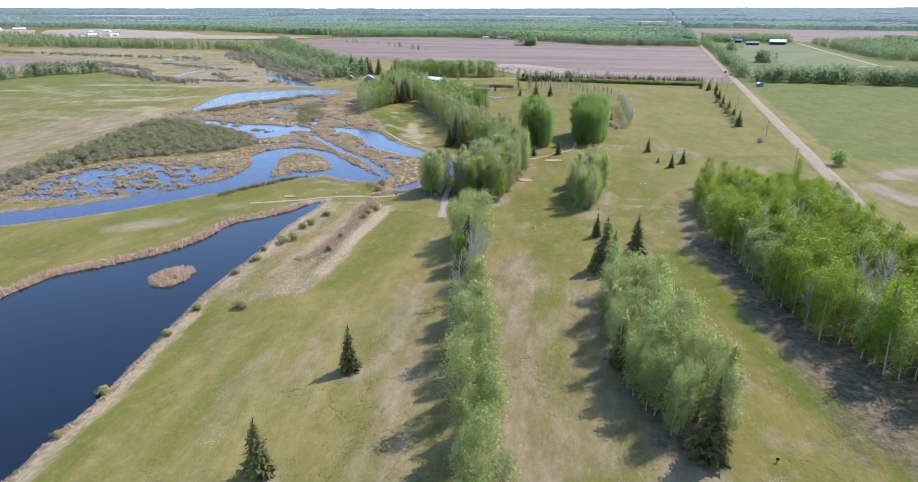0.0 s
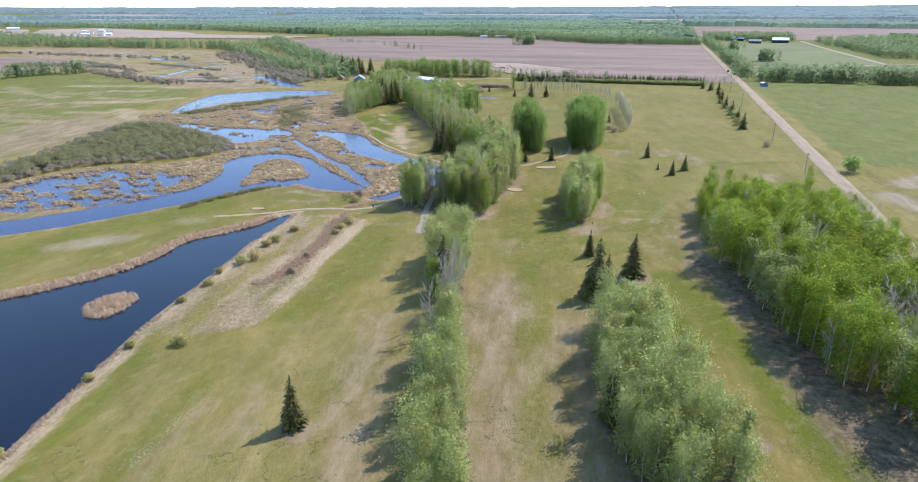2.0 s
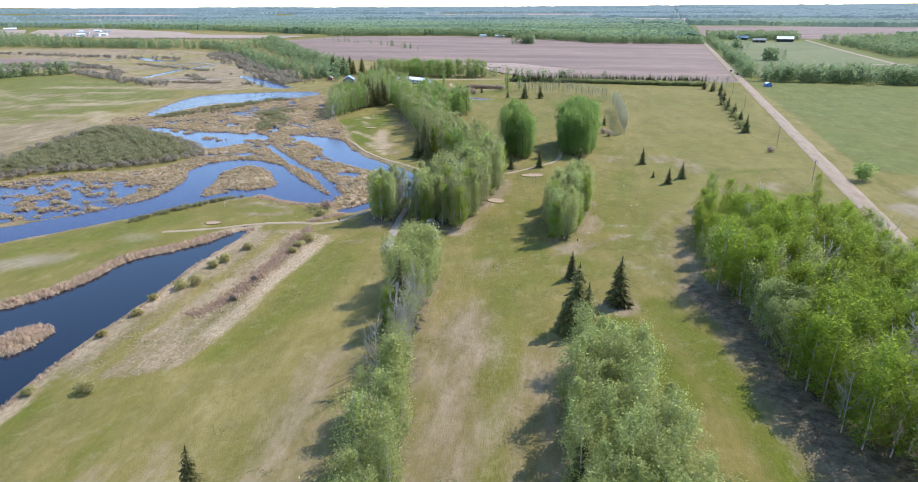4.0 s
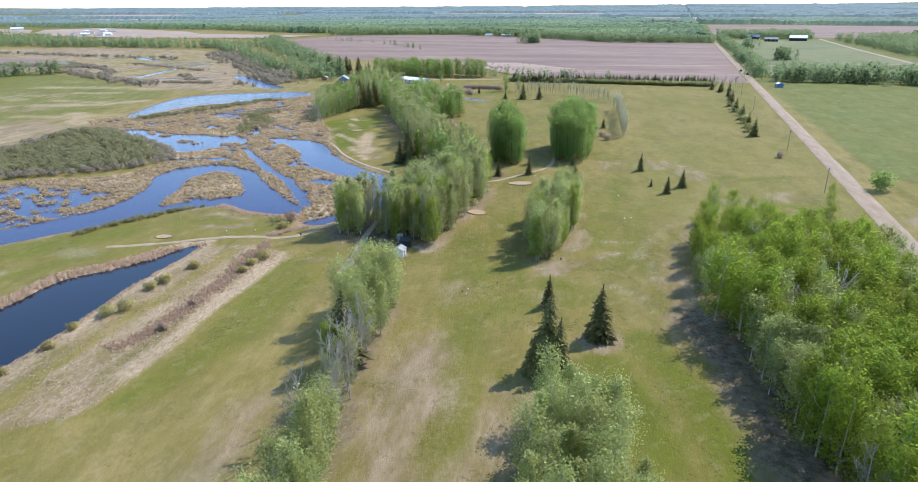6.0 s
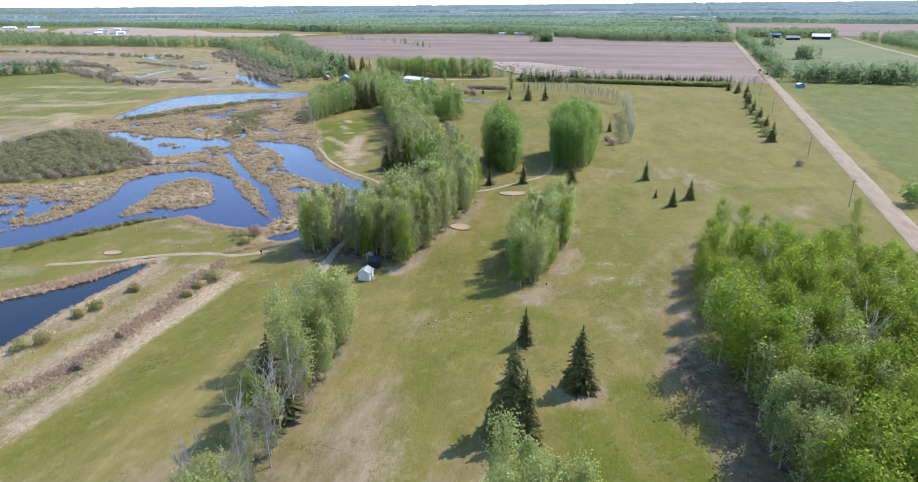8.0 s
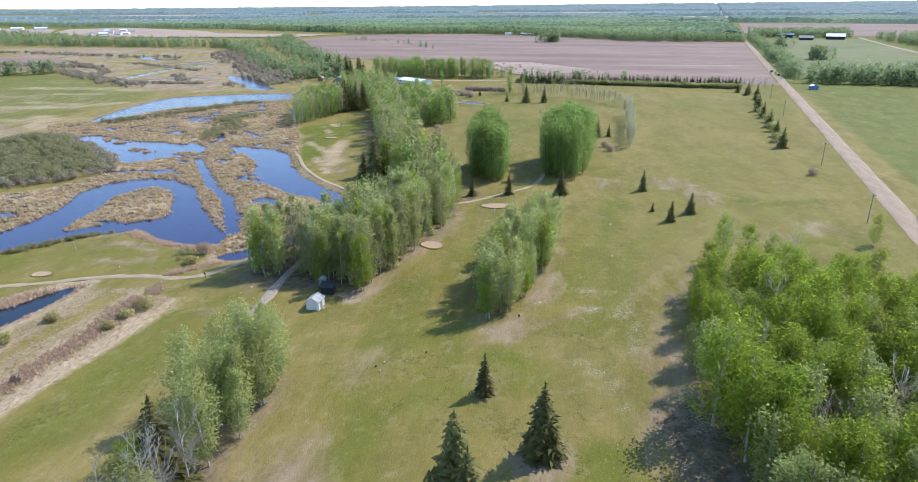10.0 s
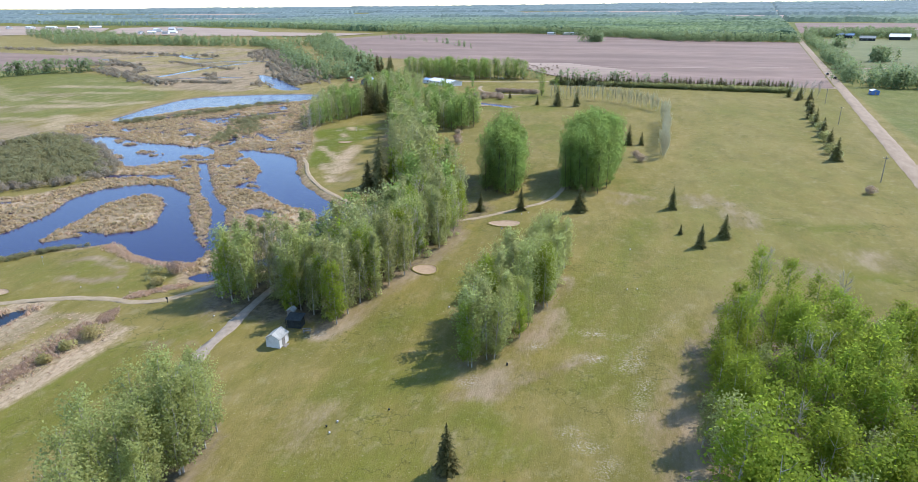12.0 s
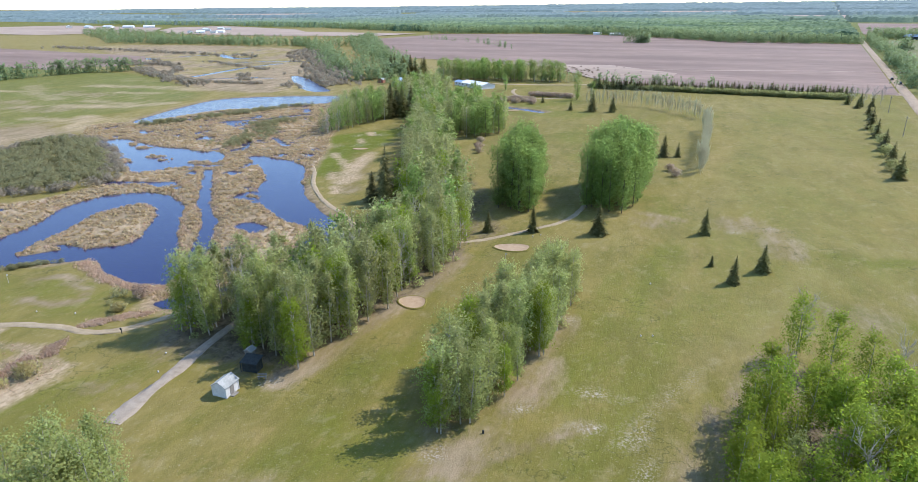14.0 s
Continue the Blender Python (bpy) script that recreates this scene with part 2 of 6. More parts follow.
    c = mixc(nt, calc(nt, "MULTIPLY", noise_fac(nt, 0.31, 5, (1.0, 0.7, 1.0), radians(-25), lo=0.54, hi=0.68, rough=0.7), 0.62), c, mixc(nt, 0.4, c, (0.36, 0.30, 0.18)))
    # mottling, pale flecks and thin dark seams
    c = mixc(nt, calc(nt, "MULTIPLY", noise_fac(nt, 1.1, 4, (1.0, 0.35, 1.0), radians(7), lo=0.42, hi=0.62, rough=0.75), 0.22), c, mixc(nt, 0.6, c, (0.040, 0.042, 0.012)))
    c = mixc(nt, calc(nt, "MULTIPLY", tiny, 0.32), c, mixc(nt, 0.55, c, (0.03, 0.03, 0.010)))
    c = mixc(nt, calc(nt, "MULTIPLY", noise_fac(nt, 3.0, 2, lo=0.64, hi=0.70), 0.36), c, (0.36, 0.31, 0.20))
    seam = noise_fac(nt, 0.055, 5, lo=0.0, hi=1.0, rough=0.62)
    line = calc(nt, "SUBTRACT", 1.0, calc(nt, "MULTIPLY", calc(nt, "ABSOLUTE", calc(nt, "SUBTRACT", seam, 0.5)), 170.0), True)
    c = mixc(nt, calc(nt, "MULTIPLY", calc(nt, "MULTIPLY", line, noise_fac(nt, 0.035, 2, lo=0.48, hi=0.56)), 0.6), c, (0.045, 0.055, 0.014))
    nt.links.new(c, bs.inputs["Base Color"])
    bs.inputs["Roughness"].default_value, bs.inputs["Specular IOR Level"].default_value = 0.95, 0.1
    bump(nt, bs, calc(nt, "ADD", small, calc(nt, "MULTIPLY", tiny, 0.5)), 0.5, 0.16)
    return m


GRASS_A, GRASS_B, GRASS_DRY = (0.108, 0.112, 0.014), (0.200, 0.162, 0.036), (0.285, 0.209, 0.086)
DRY_A, DRY_B = (0.206, 0.167, 0.050), (0.288, 0.224, 0.090)
CROP_A, CROP_B = (0.110, 0.138, 0.030), (0.165, 0.172, 0.052)
LUSH_A, LUSH_B = (0.084, 0.107, 0.010), (0.145, 0.155, 0.018)
BARE_A, BARE_B = (0.210, 0.152, 0.082), (0.310, 0.236, 0.148)
# brown leaf litter, darkened to deepen the shade under trees
SHADE_LITTER_A, SHADE_LITTER_B = (0.074, 0.053, 0.036), (0.210, 0.162, 0.110)
MARSH_A, MARSH_B = (0.215, 0.155, 0.095), (0.400, 0.305, 0.185)
STRAW_A, STRAW_B = (0.275, 0.195, 0.118), (0.540, 0.415, 0.270)

GROUND = ground_material()


def water_material(name, ripple, rough, tint):
    m, nt, bs = nodes_of(name)
    bs.inputs["Base Color"].default_value = (*tint, 1)
    bs.inputs["Roughness"].default_value, bs.inputs["IOR"].default_value = rough, 1.33
    bump(nt, bs, noise_fac(nt, 1.3, 3, lo=0.2, hi=0.8), ripple, 0.10)
    return m


WATER = water_material("still_water", 0.05, 0.05, (0.005, 0.009, 0.018))
RIPPLED = water_material("ruffled_water", 0.25, 0.10, (0.012, 0.013, 0.058))
WINDY = water_material("wind_ruffled_water", 1.0, 0.2, (0.014, 0.015, 0.066))
ROAD = surface("gravel_road", (0.250, 0.180, 0.116), (0.370, 0.282, 0.192), 0.35, 0.95, relief=0.4, fine=14, stretch=(1, 0.25, 1))
TRACK = surface("trodden_path", (0.26, 0.20, 0.12), (0.38, 0.30, 0.19), 0.6, 0.95, relief=0.4, fine=10)
GRAVEL = surface("grey_gravel", (0.250, 0.202, 0.150), (0.370, 0.310, 0.240), 0.8, 0.95, relief=0.5, fine=10)
SAND = surface("bunker_sand", (0.31, 0.215, 0.130), (0.41, 0.300, 0.190), 0.7, 0.95, relief=0.3, fine=8)
PLOUGH = surface("ploughed_soil", (0.162, 0.106, 0.080), (0.275, 0.188, 0.143), 0.022, 0.95, relief=0.0, fine=9, stretch=(0.25, 1.0, 1))
STUBBLE = surface("stubble_field", (0.28, 0.205, 0.150), (0.375, 0.285, 0.215), 0.012, 0.95, relief=0.0, fine=9, stretch=(0.25, 1.0, 1))
PASTURE = surface("pasture", (0.115, 0.128, 0.040), (0.172, 0.170, 0.064), 0.012, 0.95, relief=0.0, fine=9)

LEAF_PALE = foliage("pale_aspen_leaves", (0.232, 0.268, 0.090), (0.490, 0.530, 0.198), 0.66, island=0.6)
LEAF_LIME = foliage("lime_aspen_leaves", (0.160, 0.225, 0.022), (0.305, 0.388, 0.046), 0.66, island=0.35)
LEAF_GREEN = foliage("poplar_leaves", (0.130, 0.200, 0.046), (0.330, 0.440, 0.125), 0.68, island=0.6)
LEAF_GREY = foliage("grey_aspen_leaves", (0.215, 0.236, 0.088), (0.450, 0.470, 0.200), 0.66, island=0.75)
LEAF_SILVER = foliage("silvery_leaves", (0.215, 0.265, 0.085), (0.400, 0.455, 0.170), 0.62)
NEEDLES = foliage("spruce_needles", (0.074, 0.078, 0.022), (0.230, 0.208, 0.074), 0.4, spread=0.03)
RUST = foliage("rusty_saplings", (0.070, 0.045, 0.030), (0.150, 0.100, 0.065), 0.1, island=0.6)
# blue raised in both far-leaf colours to paint distance haze
LEAF_FAR = foliage("far_leaves", (0.165, 0.222, 0.098), (0.275, 0.345, 0.165), 0.55, island=0.4)
WILLOW = foliage("willow_twigs", (0.205, 0.205, 0.098), (0.295, 0.288, 0.152), 0.55, island=0.35)
WILLOW_GREEN = foliage("budding_willow", (0.340, 0.310, 0.125), (0.540, 0.485, 0.230), 0.7, island=0.8)
SCRUB = foliage("grey_scrub", (0.235, 0.205, 0.150), (0.360, 0.320, 0.240), 0.5, island=0.5)
BROWN_TWIGS = foliage("brown_twigs", (0.270, 0.205, 0.145), (0.440, 0.350, 0.255), 0.5, island=0.8)
DITCH = foliage("ditch_reeds", (0.340, 0.240, 0.170), (0.590, 0.445, 0.325), 0.6, island=0.95, spread=0.02)
REED = foliage("dry_reeds", (0.390, 0.278, 0.188), (0.650, 0.485, 0.345), 0.5, island=0.95, spread=0.02)
SEDGE = foliage("dry_sedge", (0.370, 0.280, 0.150), (0.640, 0.510, 0.310), 0.62, island=0.95, spread=0.02)
BARK = surface("pale_bark", (0.30, 0.275, 0.225), (0.52, 0.49, 0.43), 3.0, 0.85, relief=0.0, fine=3)
BARK_DARK = surface("dark_bark", (0.07, 0.055, 0.04), (0.14, 0.115, 0.09), 3.0, 0.9, relief=0.0, fine=3)
BUDDING = foliage("budding_poplar_twigs", (0.390, 0.370, 0.240), (0.550, 0.525, 0.365), 0.6)
TWIGS = foliage("grey_bare_twigs", (0.310, 0.280, 0.230), (0.520, 0.480, 0.410), 0.5)


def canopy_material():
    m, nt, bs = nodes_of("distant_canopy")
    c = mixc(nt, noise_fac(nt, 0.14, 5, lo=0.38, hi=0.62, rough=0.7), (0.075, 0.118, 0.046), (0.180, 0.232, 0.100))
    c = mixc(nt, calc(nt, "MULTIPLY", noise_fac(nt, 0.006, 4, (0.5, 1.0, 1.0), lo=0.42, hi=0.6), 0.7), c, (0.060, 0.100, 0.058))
    # bluer colour mixed in with distance: haze painted onto the canopy
    c = mixc(nt, attr(nt, "painted_haze"), c, mixc(nt, noise_fac(nt, 0.02, 4), (0.095, 0.132, 0.132), (0.160, 0.205, 0.210)))
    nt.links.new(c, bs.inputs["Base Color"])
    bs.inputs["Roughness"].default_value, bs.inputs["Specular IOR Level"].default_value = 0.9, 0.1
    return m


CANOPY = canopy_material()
WHITE_WALL = surface("white_siding", (0.56, 0.55, 0.53), (0.70, 0.69, 0.67), 1.2, 0.6, relief=0.1, fine=6)
ROOF_GREY = surface("weathered_shingles", (0.25, 0.255, 0.235), (0.39, 0.395, 0.365), 0.9, 0.9, relief=0.3, fine=6)
DARK_WOOD = surface("dark_stained_wood", (0.020, 0.026, 0.026), (0.045, 0.052, 0.050), 1.5, 0.8, relief=0.2, fine=6)
GREY_WOOD = surface("weathered_wood", (0.17, 0.155, 0.135), (0.30, 0.28, 0.25), 1.5, 0.85, relief=0.2, fine=6)
BLUE_ROOF = surface("blue_metal_roof", (0.20, 0.30, 0.44), (0.28, 0.39, 0.54), 0.6, 0.45, relief=0.0)
BLUE_PAINT = surface("blue_paint", (0.05, 0.13, 0.34), (0.08, 0.18, 0.42), 0.8, 0.5, relief=0.0)
WHITE_ROOF = surface("white_metal_roof", (0.70, 0.71, 0.72), (0.82, 0.83, 0.84), 0.3, 0.45, relief=0.0)
RED_PAINT = surface("faded_red_paint", (0.26, 0.09, 0.06), (0.36, 0.14, 0.10), 0.8, 0.7, relief=0.0)
GLASS_DARK = surface("dark_window_glass", (0.015, 0.018, 0.022), (0.03, 0.035, 0.04), 0.5, 0.08, relief=0.0, spec=0.6)
CAR_DARK = surface("dark_car_paint", (0.02, 0.022, 0.026), (0.035, 0.037, 0.042), 0.5, 0.25, relief=0.0, spec=0.6)
CAR_WHITE = surface("pale_car_paint", (0.60, 0.60, 0.60), (0.70, 0.70, 0.70), 0.5, 0.3, relief=0.0, spec=0.6)
RUBBER = surface("tyre_rubber", (0.012, 0.012, 0.012), (0.025, 0.025, 0.025), 2.0, 0.9, relief=0.0)

# ---- plan of the land: waters, marsh, fields, tree belts ----
POND = rounded([(-90, 20), (-89.9, 59), (-91.8, 67), (-92, 76), (-94, 87), (-96.3, 98.7), (-98.7, 110), (-102.5, 128), (-104, 141), (-105, 162), (-107.7, 177), (-107.5, 193), (-108, 205), (-109.5, 210),
                (-112.5, 204), (-115.5, 195), (-120, 187), (-128, 178), (-126.5, 164), (-131, 149), (-143.6, 132.5), (-149.5, 127), (-150, 111), (-153, 85), (-152, 60), (-152, 20)])
POND_ISLAND = rounded([(-122.5, 131.5), (-122, 138.5), (-117, 142), (-112, 138), (-113, 128.5), (-118, 127.5)])
RIVER = rounded([(-270, 105), (-201, 156), (-188, 167), (-175, 179), (-163, 196), (-152, 212), (-145, 229), (-133, 239), (-125, 244.5), (-113.6, 238.5), (-102, 237), (-95, 241), (-98, 247),
                 (-112, 257), (-128.7, 273), (-140.6, 286), (-154, 293), (-165, 293), (-173, 288), (-177, 276), (-174, 264), (-166, 254), (-163, 238), (-164, 225), (-172, 211), (-186, 191), (-200, 177), (-215, 166), (-280, 122)])
RIVER_ISLAND = rounded([(-147, 234), (-153, 252), (-161, 270), (-157, 284), (-146, 281), (-127.5, 258), (-129, 252), (-139.5, 246)])
EAST_POOL = rounded([(-178, 350), (-157, 350), (-146, 347), (-138, 342), (-123, 320), (-104, 303.5), (-83, 291), (-73, 275), (-71, 258), (-79, 243), (-85, 231), (-92, 233), (-87, 239), (-80, 253),
                     (-82, 268), (-88, 283), (-100, 288), (-116, 294), (-132, 308), (-146, 328), (-161, 339)])
MID_POND = rounded([(-263, 342), (-257, 353), (-234, 345), (-212, 347), (-188, 349), (-175, 332), (-188, 322), (-192, 309), (-207, 317), (-227, 325), (-246, 331)])
LAKE = rounded([(-294, 383), (-308, 421), (-321, 473), (-290, 497), (-244, 517), (-228, 501), (-242, 472), (-260, 453), (-281, 435), (-285, 404), (-284, 383)])
UPPER_STREAM = rounded([(-380, 616), (-343, 596), (-291, 550), (-268, 533), (-283, 522), (-332, 564)])
WEST_POOL = rounded([(-234, 196), (-233, 238), (-204, 250), (-172, 248), (-165, 222), (-182, 200), (-204, 186), (-220, 184)])
MARSH = rounded([(-246, 170), (-222, 172), (-180, 201), (-152, 232), (-125, 247), (-100, 239), (-86, 229), (-77, 262), (-88, 292), (-112, 305), (-138, 348), (-150, 372), (-166, 392), (-178, 420),
                 (-205, 470), (-222, 505), (-250, 470), (-262, 452), (-285, 435), (-288, 385), (-310, 372), (-285, 350), (-215, 320), (-188, 302), (-188, 262), (-225, 252), (-242, 215)])
FAR_MARSH = rounded([(-250, 522), (-330, 500), (-375, 500), (-540, 600), (-760, 720), (-1050, 880), (-640, 930), (-500, 800), (-400, 690), (-300, 565)])
SHRUBS_WEST = rounded([(-246, 180), (-262, 225), (-275, 282), (-290, 340), (-263, 348), (-226, 327), (-190, 304), (-186, 285), (-207, 261), (-236, 247), (-242, 208), (-229, 178)])
DRY_BANK = rounded([(-92, 212), (-82, 208), (-80, 178), (-78.5, 158), (-76, 136), (-82, 128.5), (-94, 124), (-103, 132), (-105, 163), (-108, 192), (-107, 207)], 1)
CREEKS = [([(-171, 324), (-156, 309), (-137, 290), (-121.4, 278), (-110, 264), (-98, 250)], 2.0), ([(-190, 295), (-180, 299), (-170, 303)], 2.0), ([(-109.5, 280), (-104, 279)], 3.0),
          ([(-246, 405), (-232, 419), (-220, 442)], 3.0), ([(-191, 383), (-182, 377), (-172, 370)], 1.6), ([(-449.6, 570), (-457, 606), (-468, 652), (-464, 700)], 3.4), ([(-655, 738), (-632, 776), (-588, 747), (-560, 735)], 5.0), ([(-407, 575), (-392, 584)], 3.2), ([(-690, 690), (-665, 706)], 4.0),
          ([(-420, 560), (-400, 580), (-372, 585)], 2.5), ([(-520, 680), (-500, 720), (-455, 730)], 3.0), ([(-700, 700), (-640, 690)], 2.5), ([(-124, 511), (-112, 508), (-99, 502)], 2.2)]
BELT_A = [(-9, 44), (-15.5, 64), (-21.5, 86), (-26, 105), (-31, 122), (-35.5, 142), (-40, 160), (-43, 175), (-45.5, 187)]
ROAD_LINE = [(74.5, -10), (81.5, 220), (119, 1437)]
CART_PATH = [(-133, 199), (-120, 205), (-110, 212.5), (-99, 217), (-89.5, 218), (-84.7, 222), (-80, 233), (-76, 243)]
SHORE_PATH = [(-150, 360), (-143, 357), (-139.5, 347), (-129, 336), (-121, 324), (-103, 307), (-85, 297), (-79, 290)]

WATER_Z = -0.45


def water_field(x, y):
    """Signed distance to the nearest shore, negative on water, with ragged edges."""
    rag = (fbm(x, y, 5.0, 3, 3) - 0.5) * 3.6
    big = (fbm(x, y, 11.0, 5, 3) - 0.5)
    d = outline_distance(POND, x, y) + rag * 0.35
    d = np.maximum(d, -(outline_distance(POND_ISLAND, x, y) + rag * 0.3))
    r = outline_distance(RIVER, x, y) + rag * 0.6
    r = np.maximum(r, -(outline_distance(RIVER_ISLAND, x, y) + rag * 0.9))
    d = np.minimum(d, r)
    d = np.minimum(d, outline_distance(EAST_POOL, x, y) + rag * 0.8)
    m = outline_distance(MID_POND, x, y) + rag * 0.8
    d = np.minimum(d, np.maximum(m - 1.5, big * 17 - 2.6 - np.clip(-m - 3, 0, 6) * 0.45))
    d = np.minimum(d, outline_distance(LAKE, x, y) + rag * 0.7)
    d = np.minimum(d, outline_distance(UPPER_STREAM, x, y) + rag * 0.7)
    w = outline_distance(WEST_POOL, x, y) + rag
    d = np.minimum(d, np.maximum(w, (fbm(x * 0.8 + y * 0.3, y, 3.4, 11, 3) - 0.545) * 20))
    for line, half in CREEKS:
        d = np.minimum(d, line_distance(line, x, y) - half + rag * 0.5)
    inner = outline_distance(MARSH, x, y)
    puddle = np.maximum(inner + 4, (0.67 - fbm(x, y, 6.0, 21, 2)) * 22 + np.clip(330 - y, 0, 40) * 0.05)
    d = np.minimum(d, puddle)
    far = outline_distance(FAR_MARSH, x, y)
    d = np.minimum(d, np.maximum(far + 12, (0.83 - fbm(x * 0.55, y * 0.22, 9.0, 23, 2)) * 60))
    return d


def ground_z(x, y, d=None):
    x, y = np.asarray(x, float), np.asarray(y, float)
    d = water_field(x, y) if d is None else d
    r = np.hypot(x, y)
    z = (fbm(x, y, 38.0, 41, 2) - 0.5) * 0.5 * sstep(900, 500, r)
    z = z * sstep(0, 14, d)
    z = np.where(d < 3.2, np.minimum(z, np.clip(d * 0.17 + WATER_Z, -1.5, 0.08)), z)
    return z + np.where(r > 2200, np.clip((r - 2200) / 2700, 0, 3) ** 2 * 17, 0)


def grown(start, step, growth, end):
    out, v = [], start
    while abs(v) < abs(end) or v * end < 0:
        step *= growth
        v += step if end > start else -step
        out.append(v)
    return out


GX = np.array(sorted(grown(-700, 4.0, 1.09, -5900)) + list(np.arange(-700, -332, 4.0)) + list(np.arange(-330, 131, 2.25)) + grown(131, 1.6, 1.12, 5900))
GY = np.array(sorted(grown(40, 1.8, 1.25, -3000)) + list(np.arange(40, 372, 2.25)) + list(np.arange(373, 600, 2.6)) + list(np.arange(602, 820, 4.0)) + list(np.arange(822, 900, 7.0)) + grown(900, 4.0, 1.07, 5900))
gx, gy = [a.ravel() for a in np.meshgrid(GX, GY)]
shore = water_field(gx, gy)
gz = ground_z(gx, gy, shore)

cover = {k: np.zeros(gx.shape) for k in ("dry", "lush", "bare", "shade_and_litter", "marsh", "straw", "chalk", "mud", "crop")}


def daub(kind, pts, radius, amount, soft=0.6):
    """Lays a patch along a line of the plan."""
    d = line_distance(pts, gx, gy) if len(pts) > 1 else np.hypot(gx - pts[0][0], gy - pts[0][1])
    wob = (fbm(gx, gy, radius * 1.3, int(abs(pts[0][0] * 7)) % 97, 3) - 0.5) * radius * 0.9
    cover[kind] = np.maximum(cover[kind], amount * sstep(radius * (1 + soft), radius * (1 - soft), d + wob))


# broad tone of the turf: yellower on the range, drier to the west
cover["dry"] = 0.30 * fbm(gx + 0.26 * gy, gy * 0.4, 30, 51, 3) + 0.17
range_turf = sstep(-5, 15, gx) * sstep(235, 285, gy) * sstep(90, 80, gx)
cover["dry"] += 0.20 * range_turf
west = sstep(-232, -250, gx)
cover["dry"] = np.maximum(cover["dry"], west * (0.55 + 0.35 * fbm(gx * 0.5, gy, 40, 53, 3)))
green_west = rounded([(-1000, 330), (-560, 290), (-420, 300), (-335, 280), (-318, 300), (-345, 350), (-322, 395), (-330, 470), (-372, 505), (-541, 588), (-1000, 560)])
gw = sstep(12, -12, outline_distance(green_west, gx, gy, 60))
cover["dry"] *= 1 - gw * (0.50 + 0.45 * fbm(gx, gy * 2.2, 60, 57, 3))
cover["lush"] = np.maximum(gw * 0.50 * fbm(gx, gy, 70, 59, 2), range_turf * (0.06 + 0.50 * fbm(gx, gy * 0.5, 26, 55, 3)))
cover["straw"] = gw * (0.02 + 0.36 * fbm(gx, gy * 1.7, 48, 58, 4))
daub("dry", [(-365, 400), (-340, 425)], 14, 0.9)
daub("dry", [(-475, 492), (-440, 500)], 12, 0.8)
daub("lush", [(-332, 284), (-322, 297)], 8, 0.8)
daub("marsh", [(-275, 190), (-305, 262), (-318, 330)], 24, 0.75)
daub("straw", [(-300, 360), (-330, 385)], 9, 0.6)
daub("straw", [(-296, 300), (-305, 326), (-305, 352), (-311, 382)], 13, 0.36, 0.95)
daub("shade_and_litter", [(-292, 270), (-300, 320), (-300, 350)], 12, 0.42, 0.95)
daub("straw", [(-388, 409), (-352, 418), (-332, 442)], 8, 0.62, 0.95)
daub("straw", [(-470, 488), (-404, 502), (-368, 500)], 9, 0.55, 0.95)
daub("straw", [(-520, 470), (-470, 440), (-420, 425)], 9, 0.42, 0.95)
daub("bare", [(-305, 245), (-330, 293), (-322, 347)], 20, 0.62, 0.9)
for k, (px, py) in enumerate(((-350, 335), (-378, 352), (-405, 331), (-340, 372), (-428, 366), (-392, 396), (-372, 430), (-452, 402), (-430, 452), (-500, 440), (-480, 346), (-520, 382), (-398, 470), (-560, 420))):
    lx, ly = 10 + 14 * vnoise(px * 0.13, py * 0.17, 5), 7 * (vnoise(px * 0.21, py * 0.1, 9) - 0.3)
    daub(("straw", "bare", "bare")[k % 3], [(px - lx, py - ly), (px + lx, py + ly)], 6 + 3 * (k % 3), 0.52, 0.9)
east = sstep(96, 101, gx) * sstep(330, 342, gy + 0.3 * (gx - 100))
cover["crop"] = np.maximum(east * (0.42 + 0.5 * fbm(gx, gy, 34, 77, 3)), gw * (0.28 + 0.5 * fbm(gx, gy * 1.5, 55, 79, 4)))
cover["dry"] *= 1 - east * 0.75
daub("dry", [(90, 60), (92, 300), (99, 600)], 6, 0.65)
daub("dry", [(73, 60), (75, 300), (83, 560)], 5, 0.6)
for p in ([(108, 300), (126, 318)], [(97, 282), (104, 262)]):
    daub("bare", p, 7, 0.8)
    daub("chalk", p, 5, 0.62)
beyond = sstep(1150, 1700, np.hypot(gx, gy)) * np.maximum(sstep(-1000, -700, gx - 0.6 * (gy - 1200)), sstep(1750, 2100, np.hypot(gx, gy)))
cover["dry"] *= 1 - 0.8 * beyond
cover["lush"] = np.maximum(cover["lush"], 0.5 * beyond)
# fairways, worn ground under the belts, scars
daub("bare", [(-5, 60), (-12, 84), (-19, 108), (-25, 146), (-28, 166)], 6.5, 0.74, 0.9)
daub("bare", BELT_A, 5.0, 0.72)
daub("bare", [(-31, 62), (-38, 92), (-43, 118), (-48, 140)], 7.5, 0.6, 0.95)
daub("bare", [(-62, 96), (-64, 110)], 5.0, 0.45, 0.9)
daub("dry", [(-58, 40), (-60, 80), (-62, 125)], 15, 0.72, 0.95)
daub("dry", [(-55, 150), (-60, 185)], 12, 0.6, 0.95)
daub("bare", [(-1, 88), (-5, 108), (-8, 130), (-9, 158)], 5.5, 0.62, 0.9)
